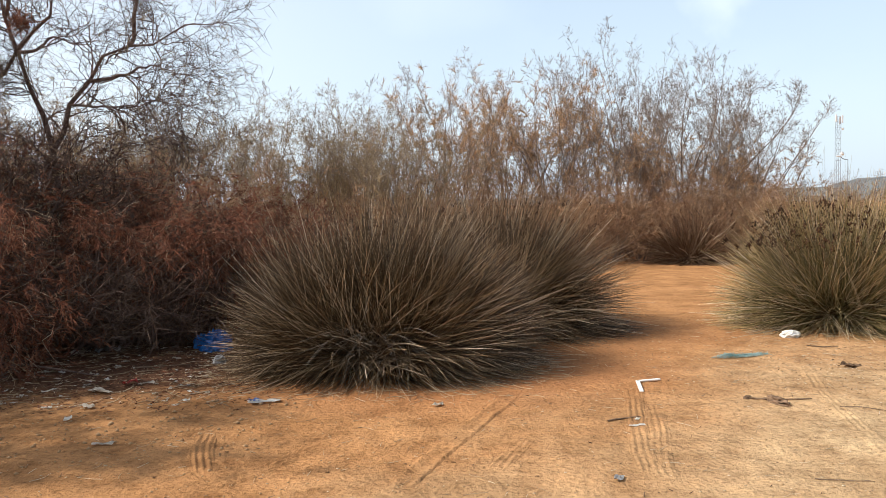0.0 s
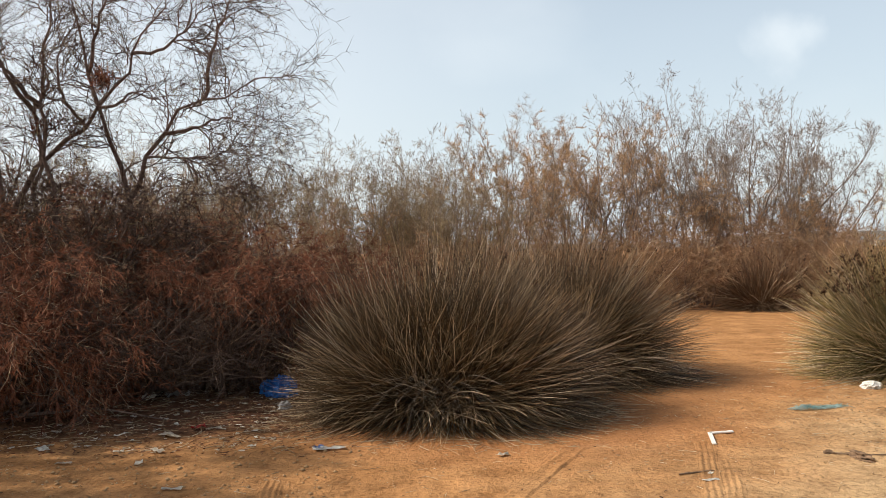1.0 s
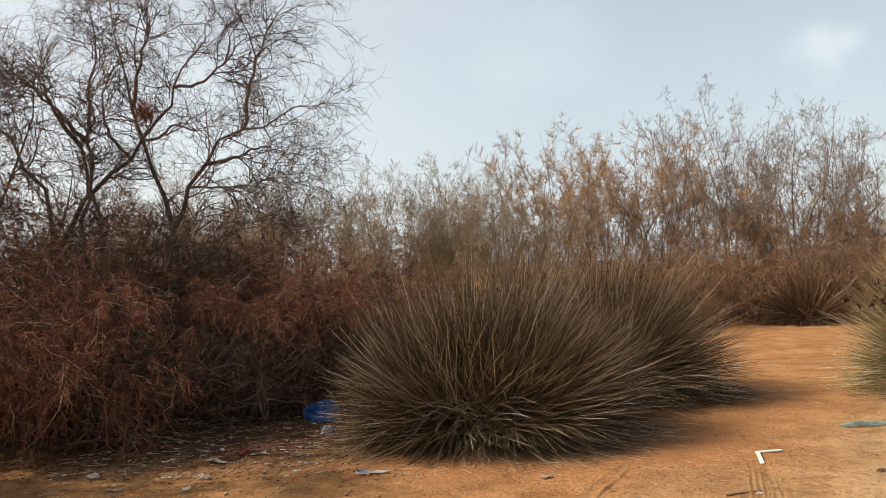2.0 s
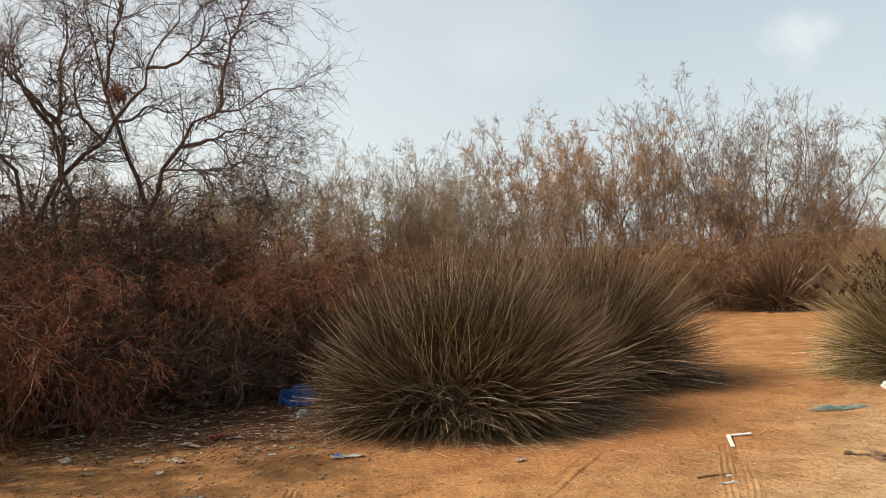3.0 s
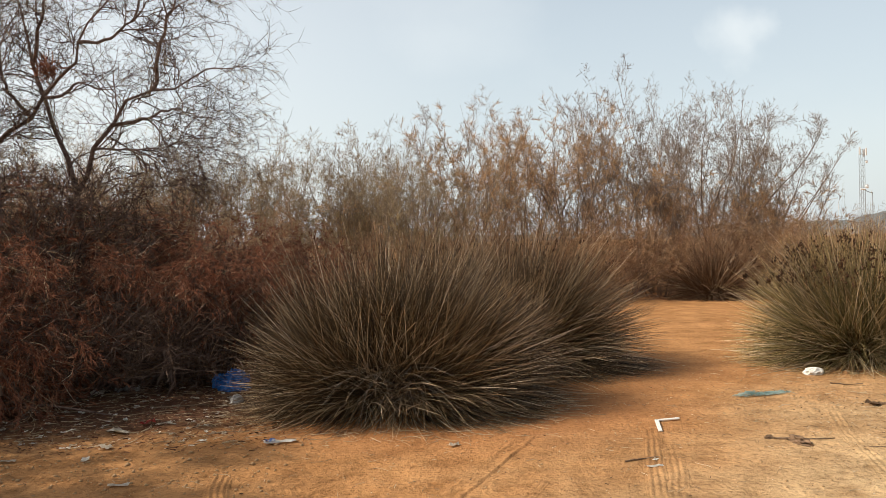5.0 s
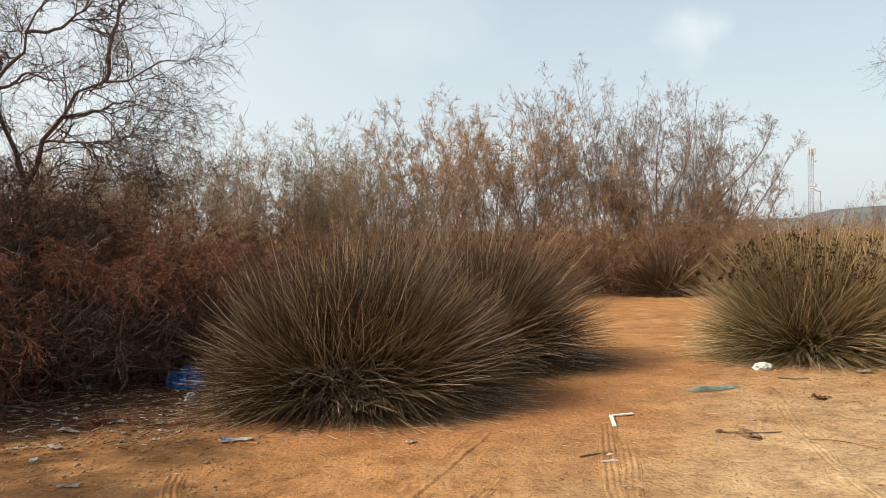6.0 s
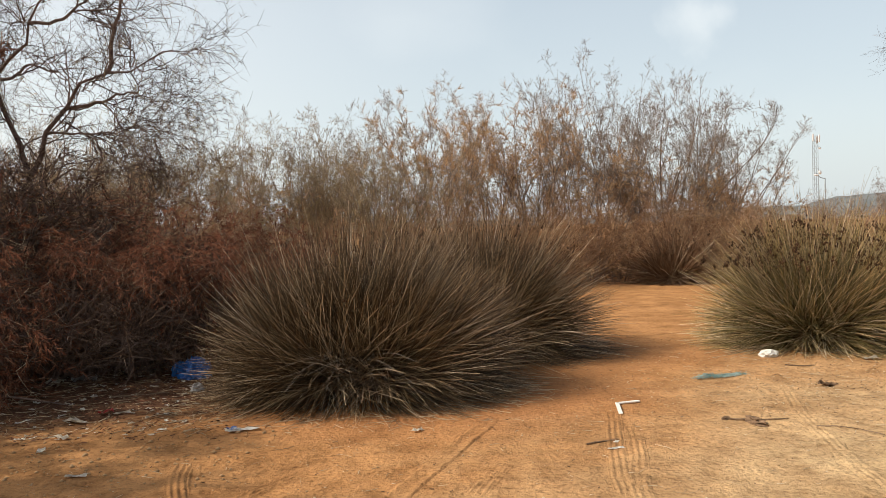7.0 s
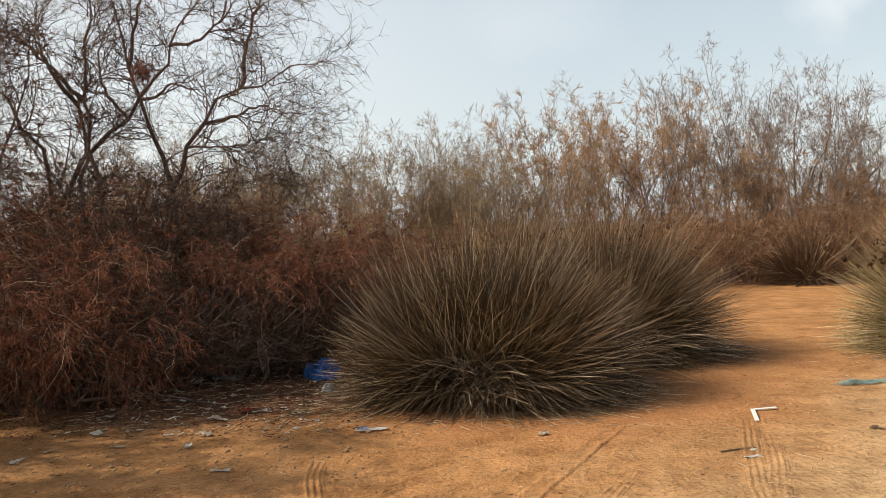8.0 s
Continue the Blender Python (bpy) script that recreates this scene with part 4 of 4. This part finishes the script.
def radio_mast(x, y, tall):
    thing = new("radio_mast")
    thing.location = (x, y, 0)
    tagged(thing, "slender grey lattice radio mast with white antennas", "radio mast")
    w = 0.62
    feet = [(w, w), (-w, w), (-w, -w), (w, -w)]
    for a, b in feet:
        part("leg", rods([((a, b, 0), (a, b, tall))], 0.055, 6), M_STEEL, thing)
    bays = 16
    for side in range(4):
        (a, b), (c, d) = feet[side], feet[(side + 1) % 4]
        rows = []
        for k in range(bays):
            z0, z1 = tall * k / bays, tall * (k + 1) / bays
            rows += [((a, b, z0), (c, d, z1)), ((c, d, z1), (a, b, z1))]
        part("bracing", rods(rows, 0.028, 4), M_STEEL, thing)
    for k, (a, b) in enumerate(((-1.1, -0.9), (0.9, -1.0), (1.0, 0.8))):
        bm = bmesh.new()
        box(bm, (0.45, 0.3, 2.4), (a, b, tall - 0.6 - 0.3 * k), 0.06)
        from_bm("antenna", bm, M_PALE, thing, "white panel antenna")
    for z, s in ((tall * 0.58, 0.75), (tall * 0.86, 0.5)):
        bm = bmesh.new()
        bmesh.ops.create_cone(bm, cap_ends=True, segments=16, radius1=s, radius2=s * 0.55, depth=0.45, matrix=Matrix.Translation((1.25, -0.6, z)) @ pose(0, 0, 0, 70, 0, 20))
        from_bm("dish", bm, M_PALE, thing, "white dish antenna")


radio_mast(130.0, 260.0, 28.3)


def street_lamp(x, y, tall):
    thing = new("street_lamp")
    thing.location = (x, y, 0)
    tagged(thing, "grey street lamp with a curved arm far off", "street lamp")
    P = np.array([[(0, 0, tall * s) for s in np.linspace(0, 1, 6)]])
    part("pole", tubes(P, np.linspace(0.06, 0.035, 6)[None], 8), M_STEEL, thing)
    A = np.array([[(-0.95 * math.sin(a), 0, tall - 0.45 + 0.9 * (1 - math.cos(a)) * 0.6 + 0.45) for a in np.linspace(0, 1.4, 7)]])
    part("arm", tubes(A, np.full((1, 7), 0.045), 6), M_STEEL, thing)
    bm = bmesh.new()
    box(bm, (0.6, 0.28, 0.16), (A[0, -1, 0] - 0.2, 0, A[0, -1, 2]), 0.05)
    from_bm("lamp_head", bm, M_PALE, thing, "white lamp head")


street_lamp(51.3, 100, 6.5)


def far_house(x, y, w, d, h, turn):
    thing = new("house")
    thing.matrix_basis = pose(x, y, 0, 0, 0, turn)
    tagged(thing, "small pale flat-roofed house at the foot of the hill", "house", "far houses")
    bm = bmesh.new()
    box(bm, (w, d, h), (0, 0, h / 2))
    from_bm("wall", bm, M_HOUSE, thing)
    bm = bmesh.new()
    box(bm, (w + 0.6, d + 0.6, 0.4), (0, 0, h + 0.2))
    from_bm("roof", bm, M_ROOF, thing)
    for k in (-0.28, 0.05, 0.3):
        bm = bmesh.new()
        box(bm, (1.1, 0.12, 1.3), (k * w, -d / 2 - 0.03, h * 0.55))
        from_bm("window", bm, M_DARK, thing)


for x, y, w, d, h, turn in ((262, 560, 14, 9, 3.4, 8), (330, 600, 12, 8, 3.2, -6)):
    far_house(x, y, w, d, h, turn)

# ---- small things on the ground ----
tyre_track([(1.60, 6.7), (1.34, 5.47), (1.21, 4.76), (1.12, 4.1)], deep=0.010)
tyre_track([(1.64, 6.25), (1.42, 5.17), (1.25, 4.47), (1.2, 3.9)])
tyre_track([(-1.74, 5.58), (-1.64, 4.95), (-1.44, 4.38)], deep=0.019)
tyre_track([(-1.62, 4.0), (-1.27, 4.44), (-0.85, 5.03), (-0.6, 5.3)], deep=0.010)
tyre_track([(3.50, 7.6), (3.05, 6.25), (2.72, 4.7), (2.6, 4.0)])
tyre_track([(0.62, 6.6), (0.23, 5.6), (-0.14, 4.62), (-0.4, 3.9)], 0.17, 1, -0.013)
tyre_track([(0.62, 5.4), (0.36, 4.75), (0.15, 4.2)])


def near_spots(rng):
    def place(n):
        return rng.uniform(-4.6, 6.4, n), 4.0 + 6.5 * rng.random(n) ** 1.25
    return place


def rough_spots(rng):
    def place(n):
        return rng.normal(3.9, 0.9, n), rng.normal(6.9, 0.9, n)
    return place


def foot_spots(cx, cy, a, b, rng):
    def place(n):
        th, r = rng.uniform(0, 7, n), rng.normal(1, 0.18, n)
        return cx + a * r * np.cos(th), cy + b * r * np.sin(th)
    return place


def shade_spots(rng):
    def place(n):
        return rng.uniform(-4.6, -1.8, n), rng.uniform(6.2, 9.6, n)
    return place


def crumbly_spots(rng):
    def place(n):
        return rng.uniform(-4.2, -1.2, n), rng.normal(5.5, 0.5, n)
    return place


def scatter():
    rng = np.random.default_rng(90)
    clods = joined([stone_shapes(rng, 4200, near_spots(rng), (0.004, 0.016)), stone_shapes(rng, 1600, rough_spots(rng), (0.005, 0.018)),
                    stone_shapes(rng, 500, shade_spots(rng), (0.006, 0.02)), stone_shapes(rng, 420, crumbly_spots(rng), (0.01, 0.03))])
    tagged(part("soil_clods", clods, M_CLOD, kind="stuff"), "small clods and grit loose on the earth", "clods")
    bits = joined([straws(rng, 200, near_spots(rng), (0.05, 0.2), (0.0012, 0.0024)), straws(rng, 520, near_spots(rng), (0.02, 0.09), (0.0012, 0.0024)), straws(rng, 300, rough_spots(rng), (0.02, 0.12), (0.0012, 0.0024)),
                   straws(rng, 500, foot_spots(-0.7, 7.4, 1.5, 0.95, rng), (0.05, 0.25), (0.0018, 0.003)), straws(rng, 300, foot_spots(5.0, 9.9, 1.3, 0.9, rng), (0.05, 0.25), (0.002, 0.0032)),
                   straws(rng, 400, shade_spots(rng), (0.05, 0.25), (0.002, 0.004))])
    dark_bits = joined([straws(rng, 420, near_spots(rng), (0.012, 0.04), (0.002, 0.004)), straws(rng, 200, rough_spots(rng), (0.01, 0.04), (0.0018, 0.0038))])
    tagged(part("leaf_debris", dark_bits, M_BRUSH, kind="stuff"), "small brown leaf and twig crumbs on the earth", "debris")
    chips = joined([stone_shapes(rng, 1300, near_spots(rng), (0.005, 0.016), 0.22), stone_shapes(rng, 700, rough_spots(rng), (0.006, 0.02), 0.22), stone_shapes(rng, 350, shade_spots(rng), (0.006, 0.02), 0.22)])
    tagged(part("leaf_chips", chips, M_STRAW, kind="stuff"), "pale flakes of straw and dry leaf on the earth", "debris")
    tagged(part("straw_litter", bits, M_STRAW, kind="stuff"), "broken straws and bleached stalks strewn over the earth", "straw")


scatter()


def duff():
    """Fallen dry foliage under the shrubs."""
    rng = np.random.default_rng(91)
    n = 13000
    x, y = rng.uniform(-6.5, -1.2, n), rng.uniform(6.0, 11.0, n)
    keep = (y > 5.9 + 0.28 * (x + 4.2) + rng.normal(size=n) * 0.35)
    x, y = x[keep], y[keep]
    a, L = rng.uniform(0, 7, len(x)), rng.uniform(0.015, 0.055, len(x))
    p0 = np.stack([x, y, height(x, y) + rng.uniform(0.002, 0.012, len(x))], 1)
    p1 = np.stack([x + L * np.cos(a), y + L * np.sin(a), 0 * x], 1)
    p1[:, 2] = height(p1[:, 0], p1[:, 1]) + rng.uniform(0.003, 0.02, len(x))
    P = np.stack([p0, p1], 1)
    ob = part("leaf_litter", ribbons(P, np.repeat(rng.uniform(0.0015, 0.0042, (len(x), 1)), 2, 1), rng), M_DUFF, kind="stuff")
    tagged(ob, "fallen reddish-brown dry foliage under the shrubs", "leaf litter")


duff()


# ---- litter ----
def plastic(name, a, c, scale=9.0, rough=0.4, spec=0.5):
    return rough_solid(name, a, c, scale, rough, spec, 0.25, 0.01)


M_WHITE = plastic("dusty white plastic", (0.68, 0.64, 0.56), (0.88, 0.85, 0.78), 9.0, 0.6, 0.25)
M_SCRAP = plastic("soiled white plastic", (0.42, 0.35, 0.26), (0.80, 0.73, 0.62), 20.0, 0.75, 0.15)
M_BLUE = plastic("blue plastic film", (0.006, 0.07, 0.30), (0.03, 0.19, 0.52), 7.0, 0.3)
M_TEAL = plastic("teal nylon net", (0.08, 0.20, 0.19), (0.36, 0.46, 0.42), 9.0, 0.6)
M_RED = plastic("red plastic", (0.35, 0.02, 0.02), (0.55, 0.05, 0.04), 12.0)
M_GREY = plastic("grey clear plastic", (0.27, 0.26, 0.245), (0.52, 0.50, 0.47), 14.0, 0.3)
M_RAG = rough_solid("dark withered matter", (0.08, 0.05, 0.03), (0.32, 0.20, 0.12), 25, 0.9, 0.1, 0.6)
M_STICK = rough_solid("weathered stick", (0.12, 0.075, 0.045), (0.26, 0.18, 0.12), 30, 0.9, 0.1, 0.4)
M_TINT = plastic("blue print", (0.10, 0.16, 0.42), (0.22, 0.30, 0.55), 9.0)


def crumpled(name, x, y, size, mat, seed, label, category, lift=0.0, rough=0.35, group=""):
    """A crumpled bag: a ball of film pushed in and folded, flat underneath."""
    rng = np.random.default_rng(seed)
    bm = bmesh.new()
    bmesh.ops.create_icosphere(bm, subdivisions=4, radius=1.0)
    off = Vector(rng.uniform(0, 50, 3))
    for v in bm.verts:
        d = v.co.normalized()
        ridge = 1 - abs(noise.noise(d * 1.7 + off)) * 2.2
        fold = abs(noise.noise(d * 3.4 + off * 2))
        v.co = d * (0.78 + rough * ridge - 0.22 * fold)
        v.co.z = max(v.co.z, -0.32)
    for v in bm.verts:
        v.co = Vector((v.co.x * size[0] / 2, v.co.y * size[1] / 2, (v.co.z + 0.32) * size[2] / 1.3))
    ob = from_bm(name, bm, mat)
    ob.matrix_basis = pose(x, y, float(height(x, y)) - 0.004 + lift, 0, 0, rng.uniform(0, 360))
    return tagged(ob, label, category, group)


def sheet(name, x, y, size, turn, mat, seed, label, category, group="", curl=0.35, parent=None):
    """A torn, buckled piece of film or card with its own thickness."""
    rng = np.random.default_rng(seed)
    bm = bmesh.new()
    nx, ny = 7, 4
    off = Vector(rng.uniform(0, 50, 3))
    rows = []
    for j in range(ny):
        row = []
        for i in range(nx):
            u, v = i / (nx - 1) - 0.5, j / (ny - 1) - 0.5
            ragged = 1 + 0.22 * noise.noise(Vector((u * 4, v * 4, 0)) + off)
            z = curl * size[1] * (abs(noise.noise(Vector((u * 2.5, v * 2.5, 3)) + off)) * 1.6 + 0.25 * v * v)
            row.append(bm.verts.new((u * size[0] * ragged, v * size[1] * ragged, z + 0.004)))
        rows.append(row)
    for j in range(ny - 1):
        for i in range(nx - 1):
            bm.faces.new((rows[j][i], rows[j][i + 1], rows[j + 1][i + 1], rows[j + 1][i]))
    bmesh.ops.solidify(bm, geom=bm.faces[:], thickness=0.003)
    ob = from_bm(name, bm, mat, parent)
    if parent is None:
        ob.matrix_basis = pose(x, y, float(height(x, y)) + 0.003, 0, 0, turn)
        tagged(ob, label, category, group)
    return ob


crumpled("plastic_bag", -2.58, 8.78, (0.36, 0.3, 0.21), M_BLUE, 1, "crumpled bright blue plastic bag in the shade", "plastic bag", rough=0.5)
crumpled("plastic_bag", -2.80, 8.95, (0.24, 0.2, 0.16), M_BLUE, 8, "dark blue plastic bag beside the shrub", "plastic bag")
crumpled("plastic_bag", 4.02, 9.02, (0.32, 0.22, 0.085), M_WHITE, 2, "crumpled white plastic bag on sand by the green rushes", "plastic bag", rough=0.2)
crumpled("plastic_bag", -2.33, 7.95, (0.15, 0.13, 0.10), M_GREY, 3, "small grey clear plastic bag at the foot of the rushes", "plastic bag")
sheet("plastic_bag", -3.74, 8.6, (0.26, 0.17), 20, M_GREY, 4, "grey dusty plastic bag under the shrub", "plastic bag", curl=0.6)
sheet("plastic_bag", -4.0, 8.5, (0.22, 0.15), 80, M_SCRAP, 5, "soiled plastic bag under the shrub", "plastic bag", curl=0.6)
sheet("wrapper", -2.88, 7.0, (0.13, 0.07), 30, M_RED, 6, "small crumpled red wrapper in the shade", "wrapper", curl=0.7)

wrapper = sheet("wrapper", -1.51, 6.28, (0.27, 0.09), 12, M_WHITE, 20, "white and blue crushed plastic bottle wrapper", "wrapper", curl=0.3)
tint = sheet("print", 0, 0, (0.08, 0.07), 0, M_TINT, 21, "", "", curl=0.5, parent=wrapper)
tint.location = (-0.075, 0, 0.014)


def bent_strip():
    """A white strip of plastic, folded at a corner."""
    bm = bmesh.new()
    a, c, d = Vector((1.60, 6.33)), Vector((1.66, 6.70)), Vector((1.86, 6.76))
    for p, q in ((a, c), (c, d)):
        run = q - p
        turn = pose(0, 0, 0, 0, 0, math.degrees(math.atan2(run.y, run.x)))
        m = (p + q) / 2
        box(bm, (run.length + 0.02, 0.034, 0.012), (m.x - c.x, m.y - c.y, 0.012), 0.003, turn)
    ob = from_bm("plastic_strip", bm, M_WHITE)
    ob.location = (c.x, c.y, float(height(c.x, c.y)) + 0.002)
    tagged(ob, "bent white plastic strip lying on the tyre prints", "plastic strip")


bent_strip()
sheet("plastic_scrap", 1.31, 5.32, (0.13, 0.035), 20, M_WHITE, 22, "torn white plastic scrap on the tyre prints", "plastic scrap")
sheet("plastic_scrap", 1.36, 5.5, (0.06, 0.03), 60, M_WHITE, 23, "tiny white plastic scrap on sand", "plastic scrap")
sheet("plastic_scrap", -0.08, 6.04, (0.10, 0.06), 40, M_SCRAP, 24, "pale dirty plastic scrap on orange earth", "plastic scrap")
sheet("plastic_scrap", -2.35, 5.14, (0.14, 0.05), 5, M_SCRAP, 25, "flat pale plastic scrap on sandy earth", "plastic scrap")
sheet("plastic_scrap", 5.0, 8.6, (0.2, 0.09), 15, M_SCRAP, 26, "pale crumpled scrap below the green rushes", "plastic scrap")
sheet("plastic_scrap", 0.95, 4.28, (0.09, 0.05), 70, M_GREY, 27, "small grey plastic scrap on sand", "plastic scrap")


def fishing_net():
    """A loose tangle of netting."""
    rng = np.random.default_rng(33)
    n, K = 90, 9
    s = np.linspace(0, 1, K)
    a = rng.uniform(-0.5, 0.5, (n, 1))
    half = 0.055 * (1 - 0.8 * np.abs(a))
    run = rng.choice([-1.0, 1.0], (n, 1))
    px = a * 0.56 + 0.12 * run * (s - 0.5) + rng.normal(size=(n, K)) * 0.008
    py = half * (2 * s - 1) + 0.1 * a + rng.normal(size=(n, K)) * 0.006
    pz = 0.008 + np.abs(rng.normal(size=(n, K))) * 0.012 + 0.03 * np.exp(-((a + 0.3) / 0.13) ** 2) * np.sin(np.pi * s)
    P = np.stack([px, py, pz], -1)
    ob = part("fishing_net", tubes(P, np.full((n, K), 0.0022), 3), M_TEAL)
    ob.matrix_basis = pose(3.0, 7.84, float(height(3.0, 7.84)), 0, 0, 8)
    tagged(ob, "tangled teal nylon net lying on sand", "net")


fishing_net()
crumpled("withered_rag", 2.56, 5.94, (0.24, 0.11, 0.035), M_RAG, 9, "dark withered rag of plant matter on sand", "rag", rough=0.6)
crumpled("withered_rag", 2.38, 6.08, (0.10, 0.05, 0.02), M_RAG, 10, "small dark withered scrap on sand", "rag", rough=0.6)
sheet("withered_rag", 3.83, 7.27, (0.2, 0.12), 30, M_RAG, 28, "dark torn rag lying on pale sand", "rag", curl=0.4)


def stick(points, r, label):
    rng = np.random.default_rng(int(1000 * r) + len(points))
    pts = [(x, y, float(height(x, y)) + r + 0.002) for x, y in points]
    P = resample(pts, 9, rng, 0.002)
    ob = part("stick", tubes(P[None], np.linspace(r, r * 0.6, 9)[None], 6), M_STICK)
    tagged(ob, label, "stick", "sticks on the sand")


stick([(2.38, 6.05), (2.55, 5.97), (2.85, 5.98)], 0.008, "thin crooked stick through dark matter on sand")
stick([(1.14, 5.48), (1.26, 5.53), (1.4, 5.56)], 0.007, "short curved dark stick on sand")
stick([(2.05, 4.24), (2.2, 4.2), (2.36, 4.18)], 0.004, "thin straight stick on pale sand")
stick([(3.9, 8.35), (4.05, 8.33), (4.25, 8.36)], 0.008, "weathered stick on sand below the white bag")
stick([(2.95, 5.75), (3.15, 5.7), (3.3, 5.45)], 0.005, "thin bent twig on pale sand")
stick([(-3.1, 7.7), (-2.84, 7.78), (-2.6, 7.9)], 0.010, "dark fallen stick among litter in the shade")


def shade_litter():
    """Scraps of plastic and paper under the shrubs."""
    rng = np.random.default_rng(44)
    spots = [(-3.05, 6.74, 0.30), (-2.74, 7.02, 0.17), (-2.92, 6.21, 0.2), (-2.9, 5.82, 0.12), (-3.49, 5.79, 0.15), (-3.89, 6.18, 0.17), (-3.24, 6.19, 0.1), (-3.97, 5.64, 0.12),
             (-4.06, 5.36, 0.14), (-2.85, 8.2, 0.1), (-2.95, 8.92, 0.1), (-3.2, 8.84, 0.12), (-2.42, 7.82, 0.1), (-2.18, 6.38, 0.09), (-4.3, 9.4, 0.2)]
    for _ in range(200):
        x = rng.uniform(-4.3, -2.0)
        spots.append((x, rng.uniform(6.1, 9.3), rng.uniform(0.025, 0.085)))
    names = ("pale torn plastic scrap in the shade", "soiled paper scrap among dry leaves")
    for k, (x, y, s) in enumerate(spots):
        s *= 0.82
        paper = k % 2
        sheet("paper_scrap" if paper else "plastic_scrap", x, y, (s, s * rng.uniform(0.3, 0.6)), rng.uniform(0, 180), M_WHITE if rng.random() < 0.35 else M_SCRAP, 100 + k,
              names[paper], "paper scrap" if paper else "plastic scrap", "litter under the shrubs", 0.5)


shade_litter()
